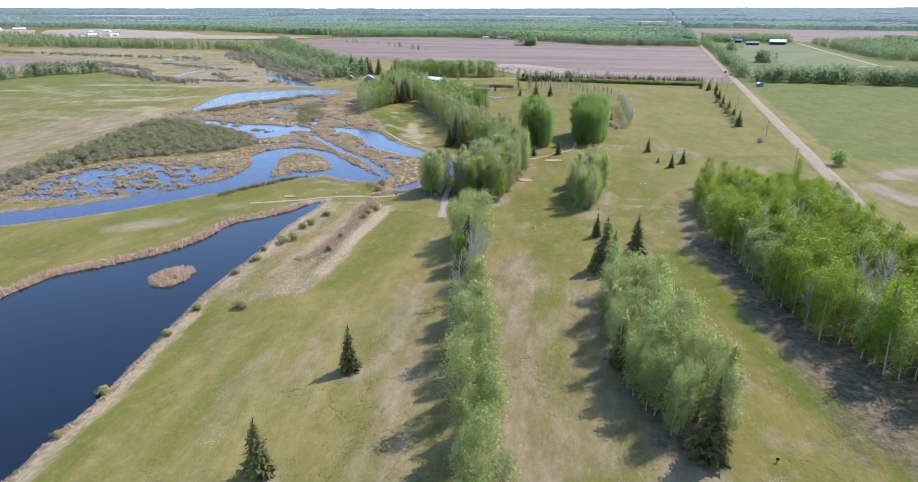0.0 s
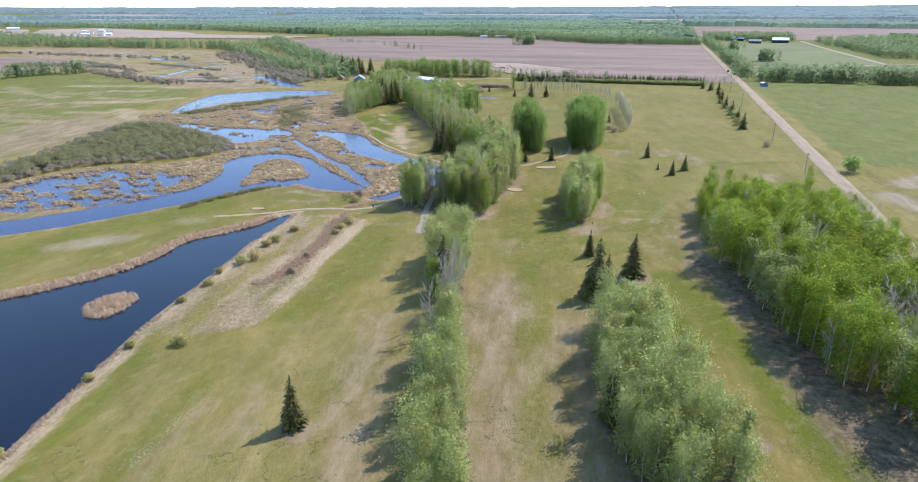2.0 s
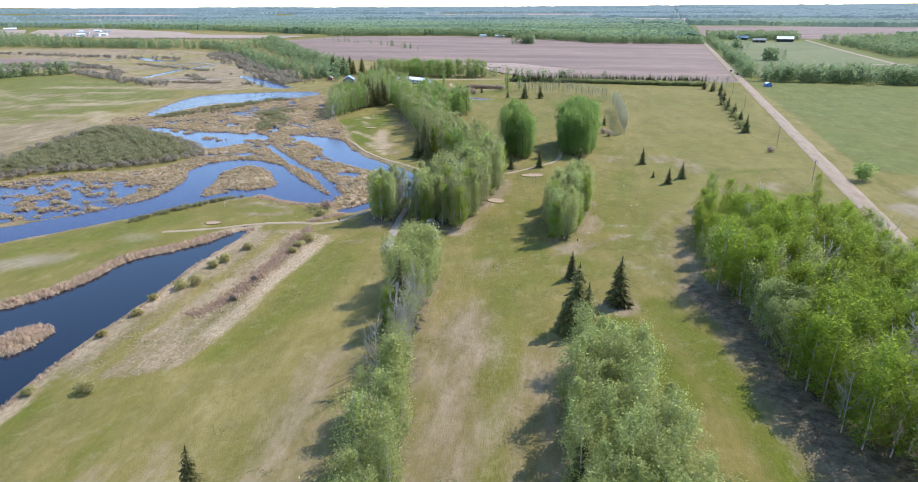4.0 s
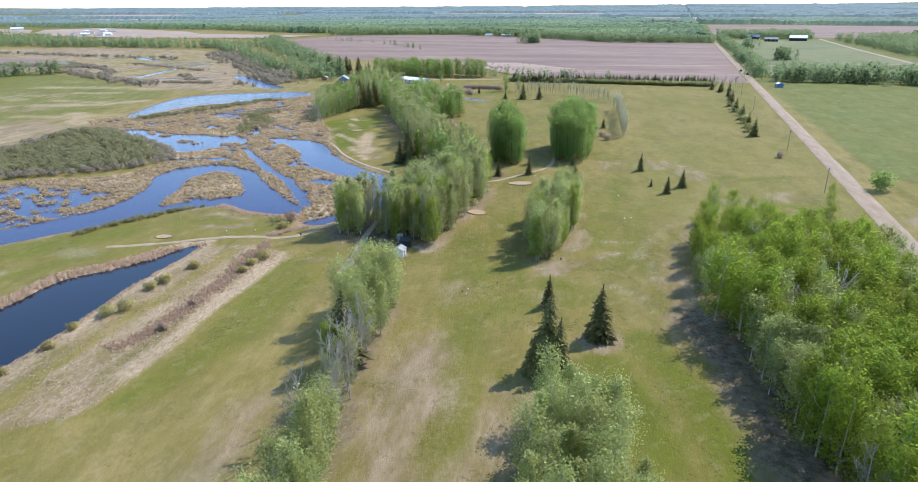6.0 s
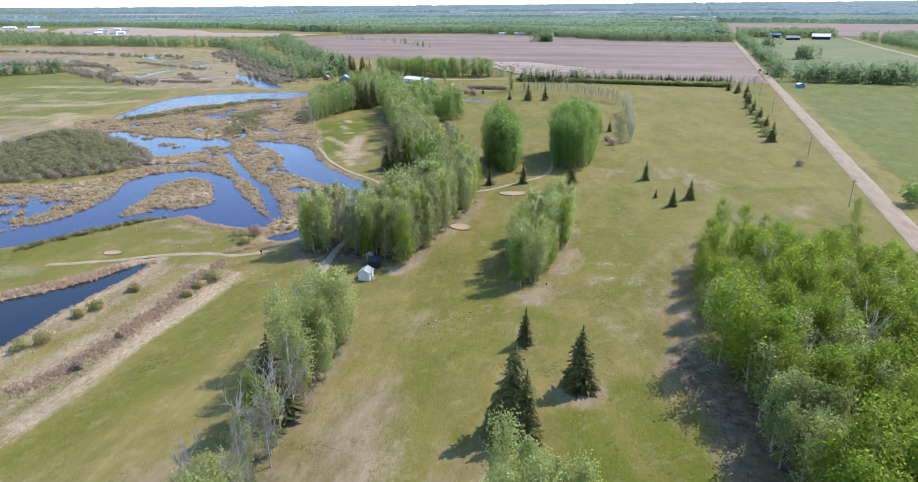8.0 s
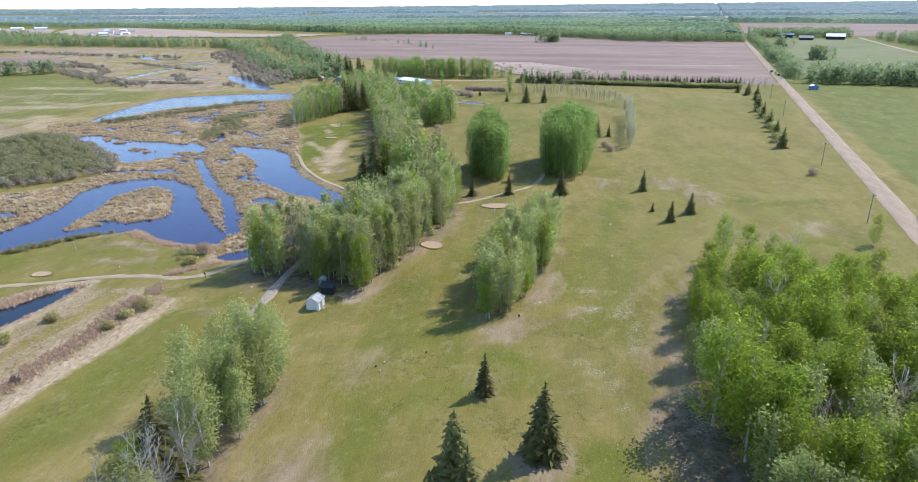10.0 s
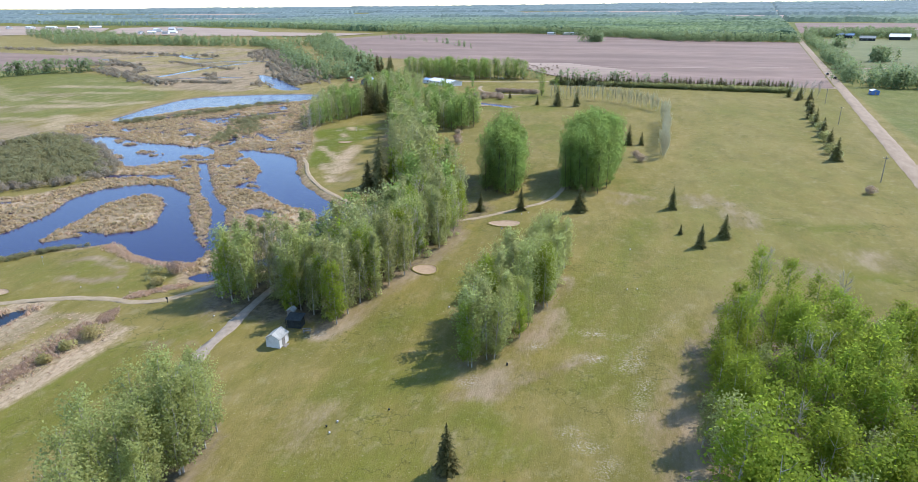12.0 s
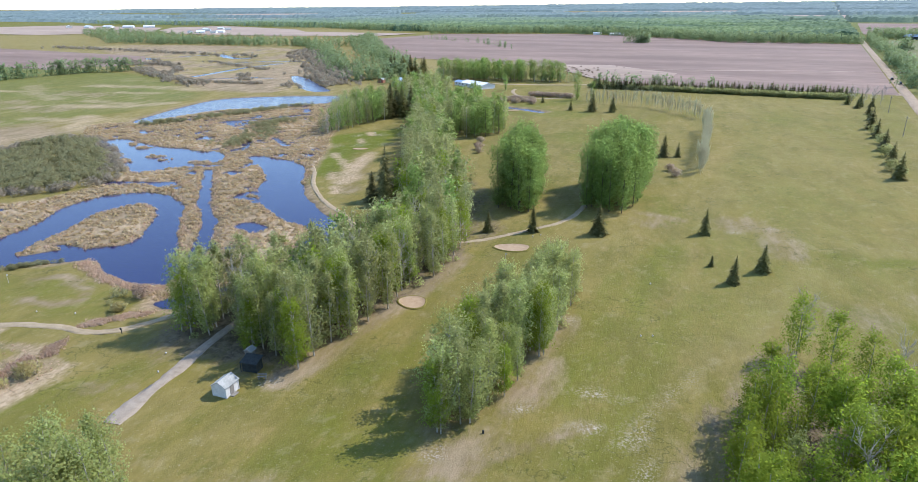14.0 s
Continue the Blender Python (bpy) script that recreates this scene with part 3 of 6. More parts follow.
daub("bare", [(14, 74), (11, 94), (3, 120), (0, 150)], 7.0, 0.7)
daub("bare", [(58, 92), (42, 124), (36, 150), (31, 172), (24, 196), (22, 214)], 6.5, 0.74)
# litter under the trees and their shadow strip, with shade in its colour
daub("shade_and_litter", [(60, 110), (55, 160), (50, 210), (45, 245)], 19, 0.8)
daub("shade_and_litter", [(58, 92), (43, 124), (38, 150), (33, 172), (26, 196)], 7.0, 0.72)
daub("shade_and_litter", BELT_A, 4.0, 0.55)
daub("shade_and_litter", [(12, 94), (7, 118), (3, 140)], 6.0, 0.6)
daub("shade_and_litter", [(-70, 228), (-55, 232), (-50, 260), (-52, 285)], 9, 0.7)
daub("shade_and_litter", [(-50, 300), (-90, 352), (-140, 440)], 12, 0.6)
daub("bare", [(21, 222), (23, 236), (28, 262)], 4.5, 0.55)
for p, r, a in (((4.5, 181.0), 4.6, 0.95), ((-7.8, 194.5), 2.0, 0.9), ((-50.5, 101), 3.0, 0.9), ((-52, 69.5), 3.0, 0.6), ((-7.2, 236), 3.6, 0.85), ((-10, 217), 5.0, 0.75), ((-8, 200), 5, 0.4), ((17, 338), 8, 0.55), ((-46, 221.5), 3.2, 0.9),
                ((24, 118), 3, 0.7), ((27, 101), 4, 0.5), ((-30, 196), 8, 0.35), ((-72, 206), 3, 0.65), ((-66, 209), 2, 0.5), ((45, 290), 10, 0.45), ((-6, 330), 6, 0.5), ((60, 300), 9, 0.5)):
    daub("bare", [p], r, a)
daub("bare", [(-45, 224), (-44, 242), (-42, 262), (-42, 284)], 3.5, 0.7)
daub("bare", [(-70, 228), (-55, 232), (-50, 260), (-52, 285)], 10, 0.7)
daub("bare", [(-14, 221), (-11, 240), (-8, 262)], 3.2, 0.56)
daub("chalk", [(9, 229), (12, 238), (15, 247), (18, 256)], 0.9, 0.30)
daub("chalk", [(1, 239), (8, 239.5)], 0.9, 0.30)
daub("chalk", [(26, 196), (24, 204)], 2.0, 0.6)
daub("chalk", [(11.1, 235.4), (13.5, 227.8), (14.9, 220.7), (14.8, 215.8)], 1.0, 0.5)
daub("chalk", [(4, 210.4), (8.5, 206.7), (12.4, 204.7), (13.5, 198)], 1.0, 0.5)
daub("bare", [(-14.5, 210.4), (-6, 217.9), (4.5, 231.9)], 1.5, 0.6, 0.8)
daub("bare", [(-11, 218.5), (-7, 224)], 3.0, 0.55, 0.8)
for p in ((2.6, 240.1), (-13.4, 216), (4.7, 230.7), (17.2, 330.7), (26.2, 337.1)):
    daub("chalk", [p], 1.6, 0.6)
daub("lush", [(-4, 246), (0, 238)], 4.5, 0.48, 0.9)
daub("lush", [(-9, 206), (-2, 200)], 5.0, 0.6)
daub("bare", [(15, 340), (27, 334), (30, 318)], 4.5, 0.6, 0.9)
for p in ((-13, 215.5), (-8.5, 262), (-45.8, 220.5), (-46.8, 219.4), (22, 108), (25, 90), (-6, 232)):
    daub("chalk", [p], 1.3, 0.66)
daub("bare", [(-126, 229), (-122, 233.5), (-115.5, 232.6), (-108.6, 230.3), (-105.2, 226.7), (-108.9, 222.4), (-117, 221.5)], 1.6, 0.8, 0.8)
daub("chalk", [(-157, 166), (-149, 172)], 4.5, 0.72)
daub("bare", [(-160, 164), (-148, 173)], 5.0, 0.55, 0.9)
daub("chalk", [(-141, 193), (-135, 194)], 3.0, 0.52)
daub("lush", [(12, 184), (21, 168), (29, 142), (34, 122), (41, 106), (50, 88)], 4.5, 0.72)
daub("lush", [(6, 172), (12, 160), (16, 148)], 5.0, 0.75)
daub("lush", [(-93.5, 116), (-89, 92), (-86, 76), (-83, 58)], 3.2, 0.58)
daub("lush", [(-76, 114), (-73.8, 100), (-72.8, 91), (-71.8, 82), (-70.5, 70)], 2.6, 0.5, 0.8)
daub("chalk", [(-70.7, 102), (-70.4, 96), (-70.5, 87)], 0.9, 0.36)
daub("chalk", [(-65.4, 82.5), (-65, 76.5)], 1.0, 0.4)
daub("bare", [(-70, 104), (-69.4, 91), (-67.5, 77)], 2.0, 0.5, 0.9)
daub("lush", [(-7, 100), (-12, 122), (-17, 146), (-20, 172)], 5.0, 0.42)
daub("lush", [(-25, 186), (-10, 196), (-2, 203)], 6.0, 0.5)
daub("lush", [(-1, 246), (2, 275), (4, 309)], 6.5, 0.52, 0.95)
daub("lush", [(-4, 289), (-5, 262)], 4.0, 0.45, 0.9)
daub("lush", [(-8, 352), (-3, 340)], 7.0, 0.42, 0.9)
daub("lush", [(40, 322), (48, 320), (62, 328)], 3.5, 0.6, 0.9)
daub("lush", [(42, 291), (50, 287), (60, 288)], 3.0, 0.7, 0.9)
daub("lush", [(-36, 229), (-30, 238), (-29, 256)], 4.5, 0.55, 0.95)
daub("lush", [(-32, 206), (-20, 214), (-16, 204)], 6.0, 0.5, 0.95)
daub("lush", [(8, 230), (13, 222)], 3.5, 0.45, 0.9)
daub("lush", [(-19, 150), (-22, 176), (-24, 200)], 5.5, 0.5, 0.95)
daub("lush", [(6, 222), (8, 240), (11, 275)], 5.0, 0.48, 0.95)
daub("lush", [(-72, 208), (-68, 186), (-66, 164), (-74, 140)], 5.0, 0.52, 0.95)
daub("dry", [(24, 262), (28, 290), (36, 306)], 8.0, 0.8, 0.95)
daub("dry", [(34, 334), (52, 330), (66, 338)], 6.0, 0.75, 0.9)
daub("bare", [(-8, 337), (2, 335)], 2.6, 0.6, 0.9)
daub("bare", [(-7, 230), (-5, 238), (-6, 246)], 2.6, 0.62, 0.9)
daub("bare", [(-27, 136), (-28, 152), (-30, 174)], 4.5, 0.62, 0.95)
daub("dry", [(-54, 132), (-52, 160), (-58, 186)], 9.0, 0.72, 0.95)
daub("lush", [(-20, 208), (-30, 214)], 5.0, 0.45)
daub("lush", [(2, 250), (3, 270)], 7.0, 0.4)
daub("lush", [(12, 318), (20, 322), (45, 315)], 5.0, 0.4)
daub("lush", [(-71, 214), (-78, 196), (-74, 176), (-70, 150)], 3.5, 0.5)
daub("lush", [(-126, 222), (-112, 228), (-102, 224)], 8.0, 0.42)
daub("lush", [(-140, 212), (-150, 196), (-165, 168), (-172, 140)], 10.0, 0.58, 0.9)
daub("lush", [(-150, 160), (-138, 182), (-126, 200)], 5.0, 0.5, 0.9)
daub("lush", [(-162, 385), (-148, 408), (-135, 425)], 12.0, 0.9)
daub("lush", [(-128, 338), (-142, 365), (-140, 395)], 9.0, 0.88)
daub("lush", [(-60, 440), (-30, 420), (-40, 400)], 14.0, 0.45)
for p, r in (((-86, 140), 6), ((-90, 150), 4), ((-95, 172), 5), ((-84, 168), 3), ((-100, 160), 4)):
    daub("marsh", [p], r, 0.55)
daub("straw", [(-122, 352), (-112, 330)], 4.5, 0.72)
daub("straw", [(-128, 372), (-120, 350)], 3.0, 0.62)
daub("bare", [(-124, 360), (-104, 322)], 5.0, 0.6, 0.9)
for p in ((-137, 360), (-120, 345), (-118, 332), (-144, 389), (-150, 405), (-106, 318), (-128, 352)):
    daub("straw", [p, (p[0] - 5, p[1] + 6)], 2.0, 0.75, 0.8)
for k in range(9):
    daub("chalk", [(-160 + 4.5 * k, 372 + 6 * ((k * 5) % 9))], 2.6, 0.6)
daub("lush", [(-100, 545), (-130, 500), (-80, 500)], 14.0, 0.5)
daub("dry", [(-20, 560), (30, 580)], 30.0, 0.5)
# marsh, reed margins, banks
in_marsh = sstep(4, -3, outline_distance(MARSH, gx, gy))
far_marsh = sstep(10, -10, outline_distance(FAR_MARSH, gx, gy, 60))
cover["marsh"] = np.maximum(np.maximum(in_marsh, far_marsh * 0.9), cover["marsh"])
cover["marsh"] = np.maximum(cover["marsh"], 0.8 * sstep(6, 1, shore) * (shore < 10))
for k in ("lush", "bare"):
    cover[k] *= 1 - np.maximum(in_marsh, far_marsh)
cover["shade_and_litter"] = np.maximum(cover["shade_and_litter"], far_marsh * 0.62 * sstep(0.50, 0.66, fbm(gx, gy * 0.6, 26, 65, 4)))
cover["dry"] = np.maximum(cover["dry"], far_marsh * 0.8 * sstep(0.52, 0.64, fbm(gx, gy * 0.5, 40, 69, 3)))
cover["marsh"] *= 1 - 0.75 * far_marsh * sstep(0.52, 0.62, fbm(gx, gy * 0.5, 40, 69, 3))
pond_d = outline_distance(POND, gx, gy)
bank = np.maximum(sstep(5.5, 3.0, pond_d) * sstep(-1.0, 0.2, pond_d), 0.66 * sstep(2.5, -2.0, outline_distance(DRY_BANK, gx, gy) + 5 * (fbm(gx, gy, 6, 93, 3) - 0.5)) * (0.30 + 1.2 * fbm(gx, gy, 6, 91, 4)) * (0.55 + 0.45 * sstep(128, 160, gy)))
bank = np.maximum(bank, sstep(0.5, -0.5, outline_distance(POND_ISLAND, gx, gy)))
cover["straw"] = np.maximum(cover["straw"], bank * (0.55 + 0.35 * fbm(gx, gy, 8, 61, 3)))
cover["straw"] = np.maximum(cover["straw"], far_marsh * (0.08 + 0.50 * fbm(gx, gy * 0.5, 30, 67, 4)))
cover["straw"] = np.maximum(cover["straw"], in_marsh * 0.75 * sstep(0.52, 0.66, fbm(gx, gy, 22, 63, 3)))
cover["straw"] = np.maximum(cover["straw"], 0.92 * sstep(3.2, 1.2, line_distance([(-82.5, 207), (-81, 178), (-80, 158), (-79, 146)], gx, gy)))
cover["marsh"] = np.maximum(cover["marsh"], 0.62 * sstep(1.5, -1.0, outline_distance(DRY_BANK, gx, gy)))
cover["lush"] *= 1 - np.maximum(bank, 0.9 * sstep(1.5, -1.0, outline_distance(DRY_BANK, gx, gy)))
cover["mud"] = 0.95 * sstep(0.15, -0.6, shore) + 0.35 * in_marsh * sstep(1.2, 0.2, shore)
cover["mud"] = np.clip(cover["mud"], 0, 1)
for rut in (-0.75, 0.75):
    daub("dry", [(-91.5 + rut, 122), (-94 + rut, 150), (-95.5 + rut, 180), (-97 + rut, 206)], 0.7, 0.62, 0.4)
    cover["marsh"] *= 1 - 0.8 * sstep(1.2, 0.5, line_distance([(-91.5 + rut, 122), (-94 + rut, 150), (-95.5 + rut, 180), (-97 + rut, 206)], gx, gy))
    cover["straw"] *= 1 - 0.7 * sstep(1.2, 0.5, line_distance([(-91.5 + rut, 122), (-94 + rut, 150), (-95.5 + rut, 180), (-97 + rut, 206)], gx, gy))

nx, ny = len(GX), len(GY)
quad = (np.arange(ny - 1)[:, None] * nx + np.arange(nx - 1)[None, :]).ravel()
gfaces = np.stack([quad, quad + 1, quad + 1 + nx, quad + nx], 1)
ground = new("ground", fill_mesh("ground", np.stack([gx, gy, gz], 1), gfaces, GROUND, cover, smooth=True))
tagged(ground, "spring turf of a golf course with worn fairways, dry banks and marsh", "ground", kind="structure")

# water, in the hollows of the ground
wet = (shore[gfaces] < 0.9).any(1)
centre_d, centre_y = outline_distance(POND, gx[gfaces].mean(1), gy[gfaces].mean(1)), gy[gfaces].mean(1)
for name, label, pick in (("pond_water", "dark still pond water beside a reedy bank", wet & (centre_d < 4)), ("marsh_water", "blue river and marsh pools among tan reeds", wet & (centre_d >= 4) & (centre_y < 372)), ("lake_water", "wind-ruffled blue lake beyond the marsh", wet & (centre_y >= 372))):
    used, inv = np.unique(gfaces[pick], return_inverse=True)
    v = np.stack([gx[used], gy[used], np.full(len(used), WATER_Z)], 1)
    tagged(new(name, fill_mesh(name, v, inv.reshape(-1, 4), {"pond_water": WATER, "marsh_water": RIPPLED, "lake_water": WINDY}[name])), label, "water", kind="structure")


# ---- roads, paths, sand, fields ----
def strip(name, pts, half, lift, material, label, category, times=3, step=1.5, ragged=0.15, seed=1, crown=0.0):
    """A ribbon laid along the ground, slightly crowned, with uneven edges."""
    p = rounded(pts, times, closed=False)
    seg = np.hypot(*np.diff(p, axis=0).T)
    s = np.concatenate([[0], np.cumsum(seg)])
    n = max(4, int(s[-1] / step))
    u = np.linspace(0, s[-1], n)
    x, y = np.interp(u, s, p[:, 0]), np.interp(u, s, p[:, 1])
    h = np.interp(u / s[-1], np.linspace(0, 1, len(half)), half) if isinstance(half, (list, tuple)) else np.full(n, half)
    tx, ty = np.gradient(x), np.gradient(y)
    ln = np.hypot(tx, ty)
    ox, oy = -ty / ln, tx / ln
    rows = []
    for k, c in zip((-1.0, -0.9, -0.3, 0.3, 0.9, 1.0), (-0.12, 0.0, crown, crown, 0.0, -0.12)):
        w = h * k + (ragged * (vnoise(u * 0.6, u * 0 + k * 9, seed) - 0.5) * 2 if abs(k) > 0.5 else 0)
        rx, ry = x + ox * w, y + oy * w
        rows.append(np.stack([rx, ry, ground_z(rx, ry) + lift + c], 1))
    v = np.stack(rows, 1).reshape(-1, 3)
    m = len(rows)
    q = (np.arange(n - 1)[:, None] * m + np.arange(m - 1)[None, :]).ravel()
    return tagged(new(name, fill_mesh(name, v, np.stack([q, q + m, q + m + 1, q + 1], 1), material, smooth=True)), label, category, kind="structure")


strip("road", ROAD_LINE, 3.3, 0.16, ROAD, "pale straight gravel road with worn wheel tracks", "road", 0, 4.0, 0.25, 2, 0.08)
strip("side_road", [(40, 655), (70, 652), (92, 655)], [2.2, 3.0, 6.0], 0.12, ROAD, "short gravel approach joining the road", "road", 1, 3.0, 0.3, 3)
strip("east_lane", [(99, 802), (160, 815), (330, 880)], 2.4, 0.38, ROAD, "narrow pale gravel lane between fields", "road", 1, 6.0, 0.3, 4)
strip("far_lane", [(292, 1345), (281, 1100), (279, 888), (275, 760)], 3.0, 0.38, ROAD, "narrow pale gravel lane beside far woods", "road", 1, 6.0, 0.3, 5)
strip("cart_path", CART_PATH, 1.0, 0.07, TRACK, "trodden tan cart path over the turf", "path", 3, 1.0, 0.25, 6)
strip("shore_path", SHORE_PATH, 0.85, 0.07, TRACK, "pale trodden path along the river bank", "path", 3, 1.0, 0.2, 7)
strip("gravel_path", [(-60.5, 200.9), (-61.2, 203.8), (-62.1, 207), (-62.7, 209.7), (-63.1, 212.7), (-63.7, 215.8), (-64.7, 219.5), (-66.5, 228), (-68, 240)], [1.5, 2.0, 1.6, 1.1, 1.1, 1.6, 1.5, 1.1, 1.0, 1.0, 1.0, 1.0, 1.0, 1.0], 0.07, GRAVEL, "grey gravel path widening into a tee pad", "path", 3, 0.7, 0.2, 8)
strip("tee_path", [(-47, 292), (-41, 297.6), (-33.4, 309), (-27, 320), (-26, 334), (-28, 350)], 0.8, 0.07, TRACK, "trodden tan path between the tree clumps", "path", 3, 1.0, 0.2, 9)
strip("club_drive", [(-190, 612), (-153, 618), (-122, 626), (-100, 640), (40, 655)], 2.2, 0.12, TRACK, "pale drive in front of the clubhouse", "path", 2, 3.0, 0.3, 10)
strip("club_path", [(-150, 590), (-146, 572), (-126, 545), (-100, 560)], 1.2, 0.1, TRACK, "pale curving path on the lawn", "path", 2, 2.0, 0.2, 11)
strip("field_track", [(-118, 752), (-40, 768), (30, 790), (96, 800)], 1.6, 0.42, STUBBLE, "grassy track across the ploughed field", "path", 1, 6.0, 0.4, 12)


def bunker(x, y, a, b, turn, name="sand_bunker"):
    """A sand hollow with a rolled turf lip."""
    n, rings = 28, ((1.12, 0.02), (1.04, 0.22), (0.98, 0.16), (0.85, -0.02), (0.5, 0.05), (0.15, 0.06))
    v, slots = [], []
    for r, z in rings:
        for k in range(n):
            t = 2 * math.pi * k / n
            w = 1 + 0.10 * math.sin(2 * t + x) + 0.06 * math.sin(3 * t + y)
            px, py = a * r * w * math.cos(t), b * r * w * math.sin(t)
            wx, wy = x + px * math.cos(turn) - py * math.sin(turn), y + px * math.sin(turn) + py * math.cos(turn)
            v.append((wx, wy, 0.06 + z))
    v = np.array(v)
    v[:, 2] += float(ground_z(np.array([x]), np.array([y]))[0])
    f = []
    for i in range(len(rings) - 1):
        for k in range(n):
            f.append((i * n + k, i * n + (k + 1) % n, (i + 1) * n + (k + 1) % n, (i + 1) * n + k))
            slots.append(0 if i < 2 else 1)
    f.append(tuple((len(rings) - 1) * n + k for k in range(n)))
    slots.append(1)
    tagged(new(name, fill_mesh(name, v, f, [GROUND, SAND], smooth=True, slots=slots)), "shallow sand bunker with a raised turf lip", "bunker", "bunkers of the course")


for b in ((-40, 256, 3.2, 2.6, 0.2), (-33, 294.5, 5.0, 2.4, 0.35), (-123, 210.5, 2.2, 1.8, 0.5), (-137, 377, 3.0, 2.0, 0.4), (-118, 498, 6.0, 2.6, 0.3), (-75, 575, 5.0, 2.0, 0.0)):
    bunker(*b)


def patch(name, pts, lift, material, label, times=0):
    p = rounded(pts, times) if times else np.array(pts, float)
    bm = bmesh.new()
    face = bm.faces.new([bm.verts.new((a, b, lift)) for a, b in p])
    bmesh.ops.triangulate(bm, faces=[face])
    me = bpy.data.meshes.new(name)
    bm.to_mesh(me)
    bm.free()
    me.materials.append(material)
    if me.polygons and me.polygons[0].normal.z < 0:
        me.flip_normals()
    return tagged(new(name, me), label, "field", kind="structure")


patch("ploughed_field", [(-635, 1140), (-520, 970), (-404, 812), (-300, 790), (-178, 752), (-118, 676), (-88, 648), (90, 650), (97, 860), (106.5, 1190), (-60, 1240), (-225, 1330), (-359, 1390), (-604, 1335)], 0.3, PLOUGH, "large bare ploughed field of mauve-brown soil")
patch("stubble_corner", [(-230, 770), (-178, 752), (-118, 676), (-60, 700), (-60, 735), (-130, 790)], 0.4, STUBBLE, "tan stubble corner dotted with saplings")
patch("east_pasture", [(116, 700), (330, 700), (285, 880), (290, 1300), (130, 1300)], 0.25, PASTURE, "dull green pasture among woods")
patch("far_field", [(130, 1480), (330, 1380), (900, 1500), (1000, 2000), (160, 2050)], 0.3, PLOUGH, "bare brown field beyond the woods")
patch("farmyard", [(-1420, 1340), (-1250, 1215), (-1000, 1175), (-690, 1220), (-660, 1330), (-960, 1350), (-1080, 1460), (-1500, 1640), (-1560, 1500)], 0.9, STUBBLE, "tan farm fields round distant buildings")
patch("west_field", [(-2600, 1150), (-1500, 1080), (-1350, 1260), (-1600, 1500), (-2700, 1700)], 0.6, STUBBLE, "pale bare field far to the west")
patch("purple_field", [(-1000, 560), (-640, 560), (-600, 640), (-700, 720), (-1100, 760)], 0.25, PLOUGH, "bare mauve field behind a shelter belt")
for k, (a, b, c2, d2) in enumerate(((-700, 2450, 420, 160), (-2100, 2300, 600, 200), (500, 2700, 700, 180), (-1100, 3300, 900, 200), (1700, 2600, 800, 260), (-300, 3600, 800, 160), (-3000, 2900, 900, 260))):
    zc = 17 * max(0, (math.hypot(a, b) - 2200) / 2700) ** 2 + 1.2
    patch("distant_field", [(a - c2, b - d2), (a + c2, b - d2 * 1.2), (a + c2 * 0.9, b + d2), (a - c2 * 1.1, b + d2 * 0.9)], zc, STUBBLE, "pale clearing among distant woods")

# ---- distant woods, one rolling canopy ----
ang = np.radians(np.linspace(-67, 54, 720))
rad = np.concatenate([np.arange(990, 1800, 7.0), np.geomspace(1806, 5700, 130)])
ca, cr = [a.ravel() for a in np.meshgrid(ang, rad)]
cx, cy = cr * np.sin(ca), cr * np.cos(ca)


def wood_mask(x, y):
    """Where closed woodland stands."""
    edge = np.interp(x, [-2600, -1100, -830, -640, -604, -359, -225, -60, 110, 140, 300, 420, 2500], [1760, 1560, 1440, 1410, 1345, 1400, 1335, 1182, 1186, 2080, 2080, 2000, 1500])
    edge = edge + 60 + 90 * (fbm(x, y, 60, 71, 3) - 0.4) + 260 * (fbm(x, y * 0.6, 330, 72, 2) - 0.5) * (x < -500)
    m = (y > edge) & ((x < 116) | (y > 1420))
    m |= (x > 470) & (y > 1000) & (y < 1480)
    clear = (fbm(x * 0.6, y, 260, 73, 3) > 0.70) & (y > 1900)
    for a, b, c2, d2 in ((-700, 2450, 420, 160), (-2100, 2300, 600, 200), (500, 2700, 700, 180), (-1100, 3300, 900, 200), (1700, 2600, 800, 260), (-300, 3600, 800, 160), (-3000, 2900, 900, 260)):
        clear |= (np.abs(x - a) < c2) & (np.abs(y - b) < d2)
    road_gap = np.abs(x - (81.5 + 0.0308 * (y - 220))) < 6
    return m & ~clear & ~road_gap


M_WOODS = rounded([(-282, 592), (-240, 575), (-262, 625), (-300, 676), (-400, 806), (-520, 968), (-640, 1138), (-680, 1130), (-590, 985), (-470, 850), (-392, 735), (-330, 648)], 1)
mask = wood_mask(cx, cy)
rx, ry = cx * 0.83 - cy * 0.56, cx * 0.56 + cy * 0.83
lump = 0.5 * vnoise(rx / 7.3, ry / 7.3, 81) + 0.5 * vnoise(cx / 4.1, cy / 4.1, 82)
tall = 3.0 + 6.0 * fbm(cx, cy, 130, 83, 3) + 9.0 * lump
cz = np.where(mask, tall, -0.5) + np.where(cr > 2200, np.clip((cr - 2200) / 2700, 0, 3) ** 2 * 17, 0)
# share of painted haze, rising with distance and slightly uneven
haze = np.clip(sstep(1450, 3300, cr) * 0.9 + 0.25 * (fbm(cx, cy, 150, 85, 2) - 0.5), 0, 1)
na, nr = len(ang), len(rad)
